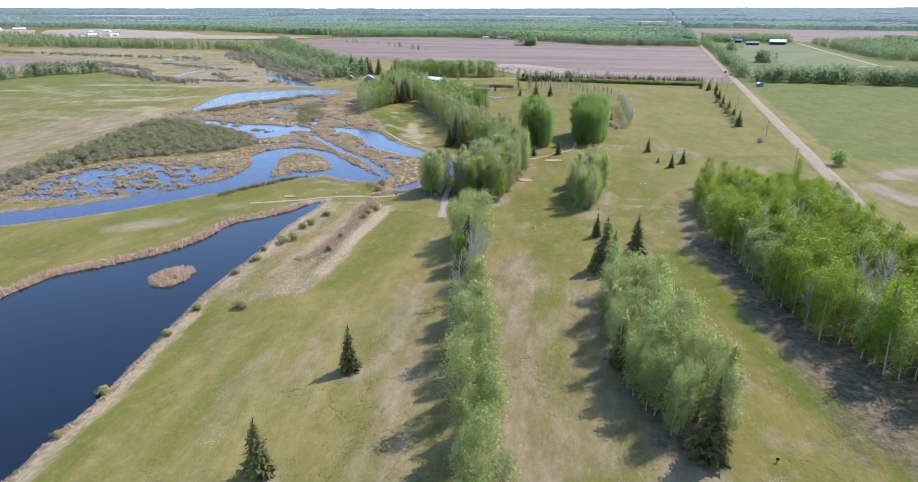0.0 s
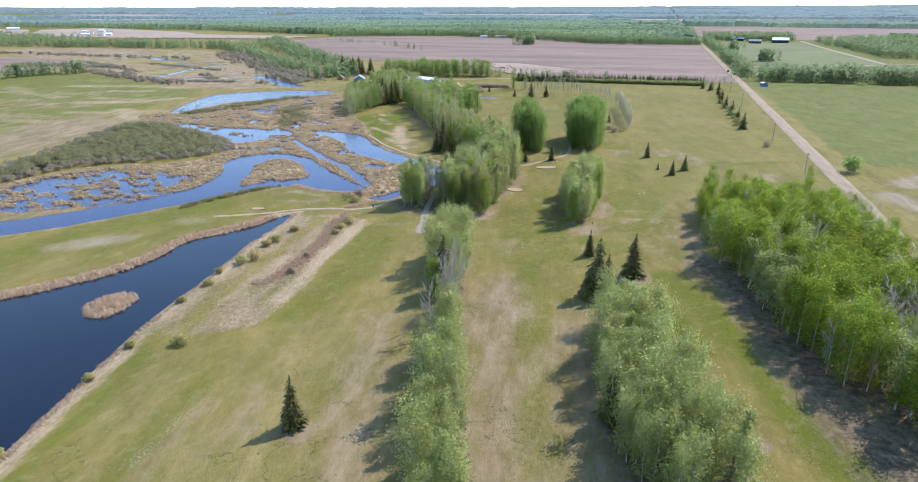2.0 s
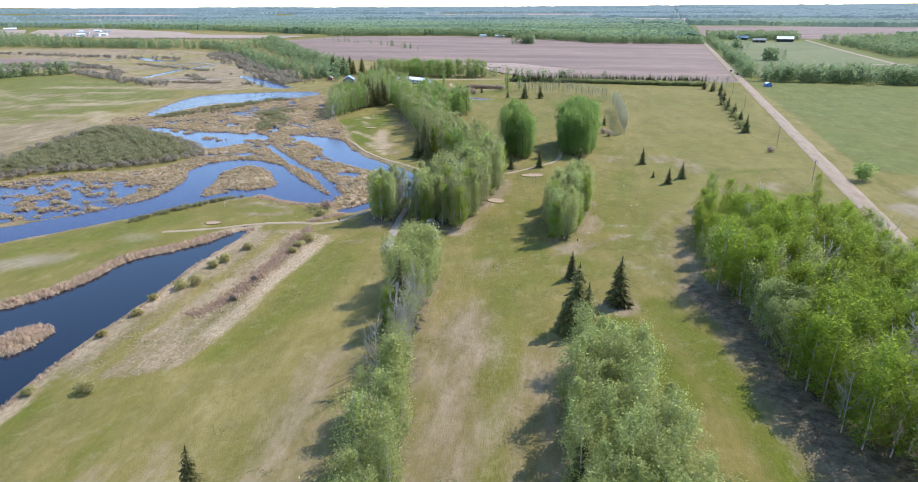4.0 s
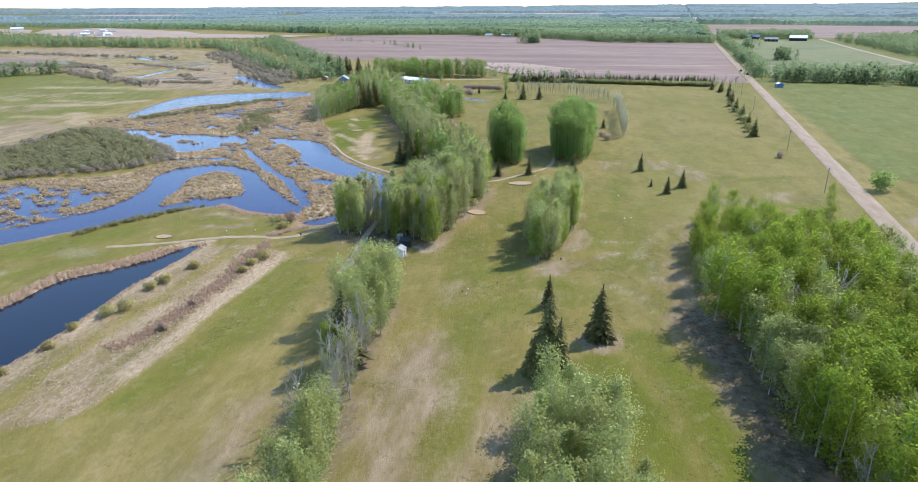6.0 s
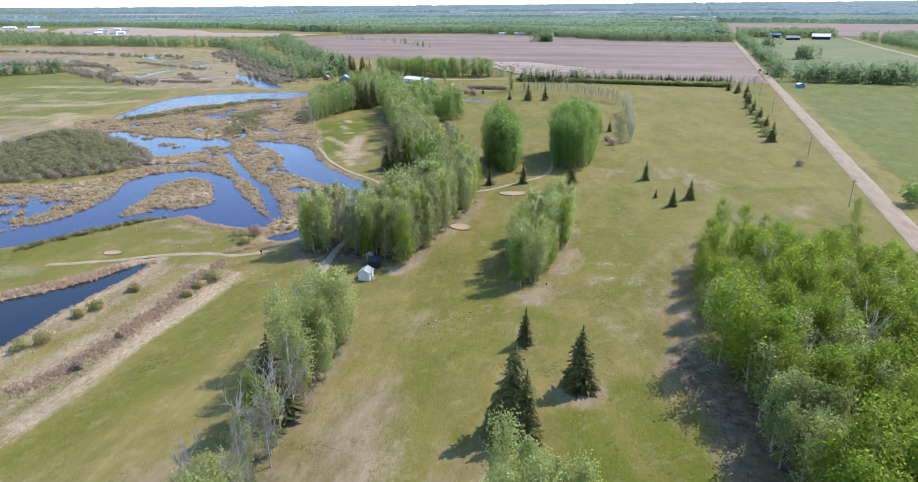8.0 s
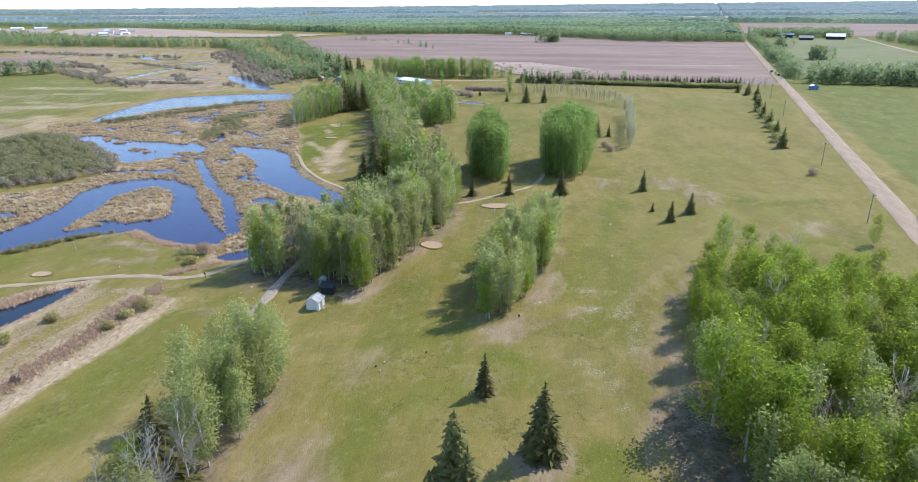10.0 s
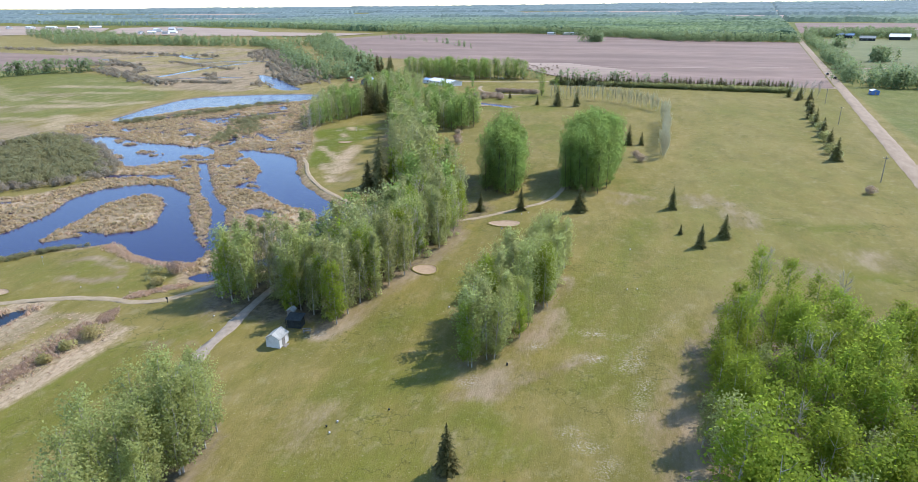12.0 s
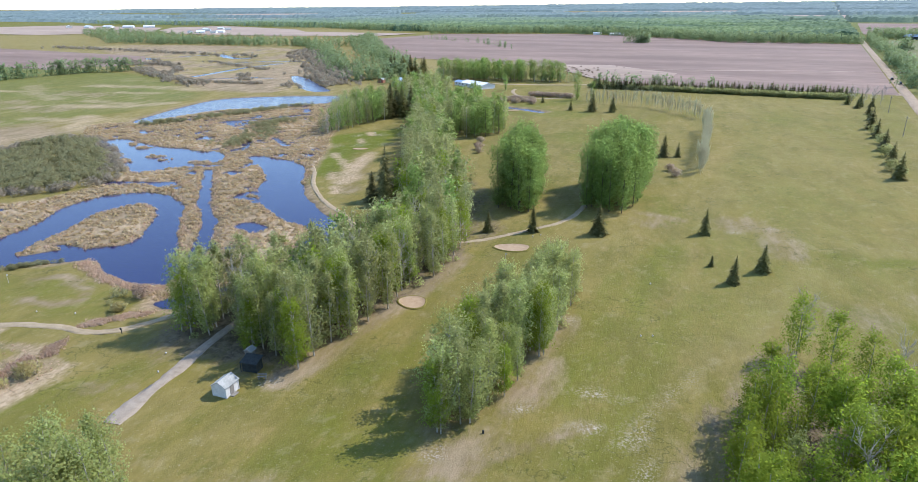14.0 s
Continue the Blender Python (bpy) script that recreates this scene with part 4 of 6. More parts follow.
q = (np.arange(nr - 1)[:, None] * na + np.arange(na - 1)[None, :]).ravel()
cf = np.stack([q, q + 1, q + 1 + na, q + na], 1)
cf = cf[mask[cf].any(1)]
used, inv = np.unique(cf, return_inverse=True)
tagged(new("distant_woods", fill_mesh("distant_woods", np.stack([cx, cy, cz], 1)[used], inv.reshape(-1, 4), CANOPY, {"painted_haze": haze[used]}, smooth=False)), "rolling aspen and spruce woods reaching the horizon", "woods", kind="stuff")

# ---- trees ----
def leafy_arrays(seed, height, base, radius, clumps, leaves, leaf, spread, shape="column", limbs=9, girth=0.16, rise=1.5, above=0.0, blend=0.5):
    """Trunk with steep limbs, and a crown of small leaf sprays set along the outer part of every limb.
    Leaves below the share 'above' of the height are left out, as inside a closed wood."""
    rng = np.random.default_rng(seed)
    lean = rng.normal(0, 0.03, 2) * height
    u = rng.random(clumps) ** 0.85
    if shape == "column":
        prof = np.clip(np.sin(np.pi * np.clip(u * 0.86 + 0.12, 0, 1)) ** 0.7, 0.15, 1)
    elif shape == "egg":
        prof = np.clip(np.sin(np.pi * np.clip(u * 0.80 + 0.06, 0, 1)) ** 0.6, 0.25, 1)
    else:
        prof = np.clip(np.sqrt(np.clip(1 - (u * 1.25 - 0.42) ** 2 / 0.80, 0.02, 1)), 0.2, 1)
    a = rng.random(clumps) * 2 * np.pi
    lobes = 1 + 0.16 * np.sin(3 * a + seed) + 0.12 * np.sin(5 * a + 2 * seed + 4 * u)
    r = radius * prof * lobes * (0.35 + 0.65 * np.sqrt(rng.random(clumps))) * rng.uniform(0.85, 1.12, clumps)
    z = base + (height - base) * u * 0.97
    k = z / height
    tip = np.stack([r * np.cos(a) + lean[0] * k, r * np.sin(a) + lean[1] * k, z], 1)
    zs = np.maximum(z - 0.3 - r * rise * rng.uniform(0.7, 1.25, clumps), base * rng.uniform(0.55, 0.95, clumps))
    root = np.stack([lean[0] * zs / height, lean[1] * zs / height, zs], 1)
    per = max(1, leaves // clumps)
    q = 1.06 - 0.75 * rng.random((clumps, per)) ** 1.5
    sag = (q * (1 - q))[:, :, None] * (tip - root)[:, None, :] * np.array([0.45, 0.45, -0.35])
    pts = root[:, None, :] + (tip - root)[:, None, :] * q[:, :, None] + sag
    pts = (pts + rng.normal(size=pts.shape) * spread * (0.45 + 0.55 * q)[:, :, None] * np.array([1, 1, 1.15])).reshape(-1, 3)
    pts = pts[pts[:, 2] > max(base * 0.7, above * height)]
    mid = np.array([lean[0] * 0.5, lean[1] * 0.5, base + (height - base) * 0.42])
    out = (pts - mid) / np.array([radius, radius, (height - base) * 0.5])
    out /= np.linalg.norm(out, axis=1)[:, None] + 1e-9
    face = out + np.array([0, 0, 0.75])
    crown = cards(pts, leaf, rng, up=0.3, soft=face / np.linalg.norm(face, axis=1)[:, None], blend=blend)
    bits = [tube([(lean[0] * q, lean[1] * q, height * q * 0.94 - 0.15, girth * (1 - 0.88 * q)) for q in (0, 0.12, 0.4, 0.7, 1.0)])]
    for i in rng.choice(clumps, min(limbs, clumps), replace=False):
        m = root[i] * 0.5 + tip[i] * 0.5 + (tip[i] - root[i]) * np.array([0.11, 0.11, -0.09])
        bits.append(tube([(*root[i], girth * 0.36), (*m, girth * 0.22), (*tip[i], 0.02)], 3))
    return joined(bits), crown


def bare_arrays(seed, height, radius, twigs, girth=0.14, columnar=False):
    """A leafless tree: trunk, forking limbs and many fine twigs along them."""
    rng = np.random.default_rng(seed)
    lean = rng.normal(0, 0.025, 2) * height
    bits = [tube([(0, 0, -0.15, girth), (lean[0] * 0.4, lean[1] * 0.4, height * 0.5, girth * 0.6), (lean[0], lean[1], height * 0.96, 0.02)])]
    ends = [(np.array([lean[0] * 0.4, lean[1] * 0.4, height * 0.5]), np.array([lean[0], lean[1], height * 0.96]))]
    for _ in range(9 if columnar else 15):
        q = rng.uniform(0.02, 0.5) if columnar else rng.uniform(0.18, 0.8)
        a, l = rng.random() * 6.283, radius * rng.uniform(0.45, 1.1) * (1 - 0.45 * q)
        rise = height * rng.uniform(0.3, 0.5) if columnar else l * rng.uniform(0.7, 2.0)
        s = np.array([lean[0] * q, lean[1] * q, height * q])
        e = s + np.array([l * math.cos(a), l * math.sin(a), min(rise, height * 1.02 - s[2])])
        m = s * 0.5 + e * 0.5 + np.array([0.16 * l * math.cos(a), 0.16 * l * math.sin(a), -0.1 * rise])
        if not columnar:
            bits.append(tube([(*s, girth * 0.42), (*m, girth * 0.26), (*e, 0.02)], 3))
        ends += [(s, m), (m, e), (m, e)]
    v = []
    for _ in range(twigs):
        s0, e0 = ends[int(rng.integers(len(ends)))]
        s = s0 + (e0 - s0) * rng.random()
        d = (e0 - s0) / (np.linalg.norm(e0 - s0) + 1e-6) * (1.1 if columnar else 0.7) + rng.normal(0, 0.28 if columnar else 0.55, 3) + np.array([0, 0, 0.35])
        e = s + d * rng.uniform(0.5, 1.5)
        w = rng.uniform(0.02, 0.04)
        side = np.cross(d, rng.normal(size=3))
        side *= w / (np.linalg.norm(side) + 1e-6)
        turn = np.cross(d, side)
        turn *= w / (np.linalg.norm(turn) + 1e-6)
        v += [s - side, s + side, e, s - turn, s + turn, e]
    v = np.array(v)
    return joined(bits), (v, np.arange(len(v)).reshape(-1, 3))


def spruce_arrays(seed, height, radius, whorls, per=9, sprays=4):
    """Tiers of drooping, ragged branches round a straight trunk, each of several needle sprays."""
    rng = np.random.default_rng(seed)
    v, nn = [], []
    for w in range(whorls):
        q = (w + rng.uniform(-0.3, 0.3)) / (whorls - 1)
        q = min(max(q, 0.0), 1.0)
        z = height * (0.06 + 0.92 * q)
        r = radius * (1 - q) ** 0.68 * rng.uniform(0.78, 1.12) + 0.16
        n = max(4, int(per * (1 - 0.55 * q)))
        off = rng.random() * 6.283
        for k in range(n):
            a = off + 6.283 * k / n + rng.normal(0, 0.2)
            l = r * rng.uniform(0.6, 1.18)
            d, s = np.array([math.cos(a), math.sin(a), 0]), np.array([-math.sin(a), math.cos(a), 0])
            for j in range(sprays):
                u = (j + 0.6) / sprays
                c = np.array([0, 0, z]) + d * l * u * 0.8 + np.array([0, 0, -0.30 * l * u * u]) + rng.normal(0, 0.06, 3)
                e = c + d * l * (0.36 if sprays < 5 else 0.27) + s * rng.normal(0, 0.16) * l + np.array([0, 0, -0.14 * l + rng.normal(0, 0.05)])
                wd = ((0.15 * l + 0.11) if sprays < 5 else (0.105 * l + 0.085)) * rng.uniform(0.7, 1.3)
                v += [c + s * wd + np.array([0, 0, -0.25 * wd]), e, c - s * wd + np.array([0, 0, 0.15 * wd])]
                m = d * 0.6 + np.array([0, 0, 0.8]) + rng.normal(0, 0.4, 3)
                nn += [m, m, m]
    for j in range(5):
        a = 1.26 * j
        v += [np.array([0.12 * math.cos(a), 0.12 * math.sin(a), height * 0.93]), np.array([0, 0, height * 1.03]), np.array([0.12 * math.cos(a + 1.3), 0.12 * math.sin(a + 1.3), height * 0.93])]
        nn += [np.array([math.cos(a), math.sin(a), 0.4])] * 3
    v, nn = np.array(v), np.array(nn)
    tri = v.reshape(-1, 3, 3)
    back = (np.cross(tri[:, 1] - tri[:, 0], tri[:, 2] - tri[:, 0]) * nn[::3]).sum(1) < 0
    tri[back] = tri[back][:, ::-1]
    v = tri.reshape(-1, 3)
    trunk = tube([(0, 0, -0.15, height * 0.016 + 0.04), (0, 0, height * 0.5, height * 0.010 + 0.02), (0, 0, height, 0.015)])
    return trunk, (v, np.arange(len(v)).reshape(-1, 3), nn / np.linalg.norm(nn, axis=1)[:, None])


def tree_thing(name, arrays, bark, leaf, label, category, group):
    root = new(name)
    root.empty_display_size = 0.5
    part("trunk", fill_mesh("trunk", *arrays[0], bark, smooth=True), None, root)
    crown = arrays[1]
    part("crown", fill_mesh("crown", crown[0], crown[1], leaf, normals=crown[2] if len(crown) > 2 else None), None, root)
    return tagged(root, label, category, group)


def plant(kinds, spots, rng):
    """Stands copies of the given trees on the spots of (x, y, scale)."""
    if not len(spots):
        return
    zs = ground_z(np.array([s[0] for s in spots]), np.array([s[1] for s in spots]))
    for (x, y, s), z in zip(spots, zs):
        k = kinds[int(rng.integers(len(kinds)))]
        wide = s * rng.uniform(0.9, 1.12)
        m = pose(x, y, float(z), 0, 0, rng.uniform(0, 360)) @ Matrix.Diagonal((wide, wide, s, 1))
        if k.get("planted"):
            copy_thing(k, m @ Matrix.Diagonal((*(1 / v for v in k.scale), 1)))
        else:
            k.matrix_basis = m
            k["planted"] = 1


def plant_joined(name, kinds, spots, rng, label):
    """Farther trees of a wood, all in one object: trunks and crowns of the given trees."""
    vs, fs, slots, tint, ns, n = [], [], [], [], [], 0
    mats = []
    zs = ground_z(np.array([s[0] for s in spots]), np.array([s[1] for s in spots]))
    for (x, y, s), z in zip(spots, zs):
        k = kinds[int(rng.integers(len(kinds)))]
        a, wide, own = rng.uniform(0, 6.283), s * rng.uniform(0.9, 1.12), rng.random()
        for (v, f, *nv), m in zip(k[0], k[1]):
            f, nv = tris(f), nv[0] if nv else np.zeros(v.shape)
            if m not in mats:
                mats.append(m)
            c, q = math.cos(a) * wide, math.sin(a) * wide
            vs.append(np.stack([v[:, 0] * c - v[:, 1] * q + x, v[:, 0] * q + v[:, 1] * c + y, v[:, 2] * s + z], 1))
            ns.append(np.stack([nv[:, 0] * math.cos(a) - nv[:, 1] * math.sin(a), nv[:, 0] * math.sin(a) + nv[:, 1] * math.cos(a), nv[:, 2]], 1))
            fs.append(f + n)
            slots.append(np.full(len(f), mats.index(m)))
            tint.append(np.full(len(v), own))
            n += len(v)
    me = fill_mesh(name, np.concatenate(vs), np.concatenate(fs), mats, {"tint": np.concatenate(tint)}, slots=np.concatenate(slots), normals=np.concatenate(ns))
    return tagged(new(name, me), label, "trees", kind="stuff")


def spots_in(poly, spacing, rng, lo=0.85, hi=1.12, jitter=0.42):
    poly = np.array(poly, float)
    xs, ys = np.arange(poly[:, 0].min(), poly[:, 0].max(), spacing), np.arange(poly[:, 1].min(), poly[:, 1].max(), spacing * 0.92)
    x, y = np.meshgrid(xs, ys)
    x = x + (np.arange(len(ys)) % 2)[:, None] * spacing / 2
    x, y = x.ravel() + rng.normal(0, jitter * spacing * 0.5, x.size), y.ravel() + rng.normal(0, jitter * spacing * 0.5, x.size)
    keep = outline_distance(poly, x, y) < 0
    return [(a, b, rng.uniform(lo, hi)) for a, b in zip(x[keep], y[keep])]


def spots_along(line, half, spacing, rng, lo=0.85, hi=1.12):
    p = np.array(line, float)
    s = np.concatenate([[0], np.cumsum(np.hypot(*np.diff(p, axis=0).T))])
    n = int(s[-1] / spacing)
    out = []
    for u in np.linspace(0, s[-1], n):
        c = np.array([np.interp(u, s, p[:, 0]), np.interp(u, s, p[:, 1])]) + rng.normal(0, spacing * 0.3, 2)
        out.append((c[0] + rng.uniform(-half, half), c[1], rng.uniform(lo, hi)))
    return out


rng = np.random.default_rng(11)
G_BELT, G_GROVE, G_CLUMP, G_SPRUCE = "aspens of the fairway belts", "aspens of the roadside grove", "poplars of the clumps", "spruces of the course"
PALE = [tree_thing("aspen_tree", leafy_arrays(100 + i, 15.4, 1.7, 2.3 + 0.2 * i, 96, 2500, 0.285, 0.42, ("egg", "column")[i == 1], limbs=18, rise=1.6), BARK, LEAF_PALE, "slender aspen in thin pale-green spring leaf on the turf", "tree", G_BELT) for i in range(4)]
LIME = [tree_thing("aspen_tree", leafy_arrays(200 + i, 14.6, 2.0, 2.75 + 0.15 * i, 84, 2900, 0.285, 0.44, "dome", limbs=12, rise=1.2, blend=0.6), BARK, LEAF_LIME, "leafy lime-green aspen in a dense grove", "tree", G_GROVE) for i in range(5)]
GREEN = [tree_thing("poplar_tree", leafy_arrays(300 + i, 24.0, 1.6, 3.3 + 0.2 * i, 120, 2200, 0.45, 0.55, "egg", limbs=8, girth=0.2, rise=1.3, blend=0.4), BARK_DARK, LEAF_GREEN, "tall dense green poplar in a fairway clump", "tree", G_CLUMP) for i in range(3)]
SLIM = [tree_thing("aspen_tree", leafy_arrays(450 + i, 16.0, 1.8, 2.0 + 0.15 * i, 84, 2000, 0.31, 0.40, ("egg", "column", "egg")[i], limbs=16, rise=1.7), BARK, (LEAF_PALE, LEAF_GREY, LEAF_PALE)[i], "slim pale aspen with a long bare stem", "tree", "aspens behind the shed") for i in range(3)]
GREY = [tree_thing("aspen_tree", leafy_arrays(400 + i, 16.0, 2.0, 2.3 + 0.2 * i, 76, 1700, 0.31, 0.42, ("egg", "column")[i == 1], limbs=24, rise=1.6), BARK, LEAF_GREY, "grey-green aspen just coming into leaf", "tree", "aspens of the river wood") for i in range(3)]
SILVER = [tree_thing("poplar_tree", leafy_arrays(500 + i, 13.0, 2.5, 2.5, 66, 1800, 0.30, 0.38, "dome", limbs=14, rise=1.4), BARK, LEAF_SILVER, "silvery-leaved poplar at the grove edge", "tree", "silvery poplars") for i in range(2)]
NAKED = [tree_thing("bare_tree", bare_arrays(600 + i, 14.0, 3.0, 420), BARK, TWIGS, "leafless grey tree with fine upright twigs", "tree", "bare trees") for i in range(3)]
COLUMN = [tree_thing("columnar_poplar", bare_arrays(650 + i, 12.0, 1.3, 230, 0.06, True), BUDDING, BUDDING, "leafless columnar poplar in a planted row", "tree", "bare poplar row") for i in range(2)]
SPRUCE = [tree_thing("spruce_tree", spruce_arrays(700 + i, 10.0, 2.75 + 0.25 * i, 22, 14, 6), BARK_DARK, NEEDLES, "dark conical spruce standing on the turf", "tree", G_SPRUCE) for i in range(3)]

BUSHY = [tree_thing("spruce_tree", spruce_arrays(730 + i, 8.5, 2.5 + 0.2 * i, 19, 12), BARK_DARK, NEEDLES, "broad bushy dark spruce in a planted row", "tree", "spruces of the planted rows") for i in range(3)]

# belt between the two near fairways
belt = spots_along(BELT_A, 3.6, 1.95, rng, 0.72, 1.08)
grey_gap = [s for s in belt if 136 < s[1] < 163]
plant(PALE, [s for s in belt if not 136 < s[1] < 163], rng)
plant(NAKED, [s for k, s in enumerate(grey_gap) if k % 2] + [(-33.5, 138.5, 0.9), (-37.5, 147, 0.95), (-38, 156.5, 0.85)], rng)
plant(GREY + LIME[:1], [(a - 1.5, b, 0.85 * s) for k, (a, b, s) in enumerate(grey_gap) if not k % 2], rng)
plant(PALE, spots_in([(-50, 174), (-41.5, 171), (-41, 190), (-49, 191)], 3.4, rng, 0.85, 1.02), rng)
# second belt, with dark spruces at both ends
belt_b = spots_in([(9, 97), (19, 99), (20, 110), (17, 118), (14, 128), (10, 142), (8, 153), (-3, 154), (-3, 130), (1, 112)], 3.6, rng, 0.75, 1.0)
plant(PALE, belt_b, rng)
# grove beside the road
GROVE = [(23.5, 210), (26, 200), (31, 184), (34, 168), (40, 143), (48, 131), (55, 119), (66, 98), (72, 90), (74, 130), (73, 170), (72, 205), (69, 236), (58, 250), (44, 255), (31, 248), (25, 232)]
grove = [(a, b, s * (0.82 if a < 36 and b > 210 else 0.86 if b > 232 else 1.0)) for a, b, s in spots_in(GROVE, 4.15, rng, 0.80, 1.15) if not (26 < a < 52 and 248 < b < 260)]
silver_at = [s for s in grove if (s[0] - 36) ** 2 + (s[1] - 172) ** 2 < 42 or rng.random() < 0.07]
plant(SILVER, silver_at, rng)
bare_at = [s for s in grove if s not in silver_at and ((s[0] - 55) ** 2 + (s[1] - 155) ** 2 < 60 or rng.random() < (0.10 if s[1] < 160 else 0.04))]
pale_at = [s for s in grove if s not in silver_at and s not in bare_at and rng.random() < (0.24 if s[1] < 160 else 0.13)]
plant(NAKED, bare_at, rng)
leafy = [s for s in grove if s not in silver_at and s not in bare_at and s not in pale_at]
rim = outline_distance(np.array(GROVE, float), np.array([s[0] for s in leafy]), np.array([s[1] for s in leafy]))
front = [(r > -5.5 and s[0] < 54) or s[1] > 244 for s, r in zip(leafy, rim)]
plant(LIME, [(s[0], s[1], s[2] * (1.2 if r > -6 and s[1] < 198 else 1.0)) for s, k, r in zip(leafy, front, rim) if k], rng)
J_LIME = [(leafy_arrays(220 + i, 14.4, 3.2, 3.0, 76, 2050, 0.315, 0.46, "dome", limbs=3, rise=1.2, above=0.42, blend=0.6), (BARK, LEAF_LIME)) for i in range(4)]
plant_joined("grove_interior", J_LIME, [s for s, k in zip(leafy, front) if not k], rng, "dense lime-green aspens filling the roadside grove")
J_PALE = [(leafy_arrays(240 + i, 15.0, 2.6, 2.4, 80, 1700, 0.32, 0.42, "egg", limbs=8, rise=1.6), (BARK, LEAF_PALE)) for i in range(3)]
plant_joined("grove_pale_trees", J_PALE, [(a, b, s * 0.92) for a, b, s in pale_at], rng, "pale grey-green aspens scattered through the roadside grove")
plant(LIME, [(32, 266, 0.85), (37, 263, 0.8), (70, 290, 0.6), (27.5, 246, 0.85), (26, 240, 0.7), (42, 259, 0.75), (66, 243, 0.8)], rng)
plant(NAKED, [(32.5, 269, 0.8), (46, 260, 0.8), (30, 255, 0.55)], rng)
# wood behind the shed
WOOD_D = [(-79, 231), (-75, 226), (-68, 224.5), (-62, 231), (-52, 229), (-46, 224), (-43.5, 240), (-42, 262), (-42, 284), (-47, 292), (-57, 288), (-62, 268), (-66, 250), (-74, 240)]
wood_d = [s for s in spots_in(WOOD_D, 3.35, rng, 0.80, 1.08) if math.hypot(s[0] + 51.5, s[1] - 221.5) > 4 and abs(s[0] + 66.5) > 1.6]
wood_back = [s for s in wood_d if s[0] < -53 and s[1] > 240]
wood_d = [s for s in wood_d if s not in wood_back]
plant(GREY, [s for k, s in enumerate(wood_d) if k % 8 == 3], rng)
plant(NAKED, [s for k, s in enumerate(wood_d) if k % 8 == 7], rng)
plant(LIME, [s for k, s in enumerate(wood_d) if k % 8 == 1], rng)
plant(SLIM, [s for k, s in enumerate(wood_d) if k % 8 in (0, 2, 4, 5, 6)], rng)
plant(LIME, [(-45, 225.5, 0.95), (-15, 220.5, 0.85)], rng)
plant(SLIM, [(-63.5, 236, 1.0), (-71, 231.5, 0.95), (-63, 242, 1.05), (-60, 247, 1.0), (-70, 237, 0.9), (-57, 233, 0.95), (-61, 229.6, 0.84), (-58.2, 228.8, 0.9), (-55.2, 228, 0.82), (-59.6, 233, 0.98), (-54, 232.4, 0.95), (-51.5, 227.2, 0.78), (-63.8, 231.2, 0.8)], rng)
plant(LIME, [(-56.6, 226.8, 0.72)], rng)
# clump beyond the crossing of the fairways
clump_f = spots_in([(-19, 223), (-15, 219.5), (-11, 223), (-8.5, 240), (-7.5, 262), (-9, 277), (-17, 278), (-19, 262), (-20.5, 240)], 3.0, rng, 0.66, 1.04)
plant(PALE + SLIM + LIME[:1], [s for k, s in enumerate(clump_f) if k % 9 != 4 and s[1] < 254], rng)
plant_joined("clump_rear", J_PALE, [s for k, s in enumerate(clump_f) if k % 9 != 4 and s[1] >= 254], rng, "pale aspens at the far end of a fairway clump")
plant(GREY, [(a, b, s * 0.95) for k, (a, b, s) in enumerate(clump_f) if k % 9 == 4], rng)
# two dark clumps
def domed(poly, spacing):
    """Spots whose trees grow lower towards the rim of their clump."""
    spots = spots_in(poly, spacing, rng, 0.84, 1.04)
    deep = -outline_distance(np.array(poly, float), np.array([s[0] for s in spots]), np.array([s[1] for s in spots]))
    return [(a, b, s * (0.8 + 0.2 * min(1.0, d / 5.0))) for (a, b, s), d in zip(spots, deep)]


plant(GREEN, domed([(-42, 317), (-39, 325), (-42, 345), (-50, 357), (-57, 350), (-53, 332), (-49, 321)], 4.0), rng)
plant(GREEN, domed([(-25, 332), (-15, 331), (-11, 345), (-13, 370), (-22, 376), (-32, 366), (-28, 345)], 4.1), rng)
# river wood
WOOD_E = [(-50, 296), (-44, 292), (-58, 318), (-75, 342), (-98, 386), (-120, 425), (-146, 466), (-156, 460), (-136, 420), (-112, 378), (-92, 340), (-82, 318), (-66, 300)]
J_GREY = [(leafy_arrays(420 + i, 16.0, 2.2, 2.6, 56, 840, 0.41, 0.46, ("egg", "column")[i % 2], limbs=6, rise=1.6), (BARK, LEAF_GREY)) for i in range(4)]
J_FRESH = [(leafy_arrays(440 + i, 15.0, 2.6, 2.6, 48, 700, 0.48, 0.46, "dome", limbs=4, rise=1.4), (BARK, LEAF_LIME)) for i in range(2)]
J_BARE = [(bare_arrays(680 + i, 14.5, 2.5, 110), (BARK, TWIGS)) for i in range(2)]
J_GREEN = [(leafy_arrays(460 + i, 16.0, 1.8, 3.4, 52, 570, 0.64, 0.6, "dome", limbs=3, rise=1.4), (BARK_DARK, LEAF_GREEN)) for i in range(3)]
wood_e = spots_in(WOOD_E, 4.6, rng, 0.85, 1.1)
plant_joined("river_wood", J_GREY + J_FRESH[:1] + J_GREEN[:1] + J_BARE[:1], wood_e + wood_back, rng, "grey-green aspens of the wood beside the river")
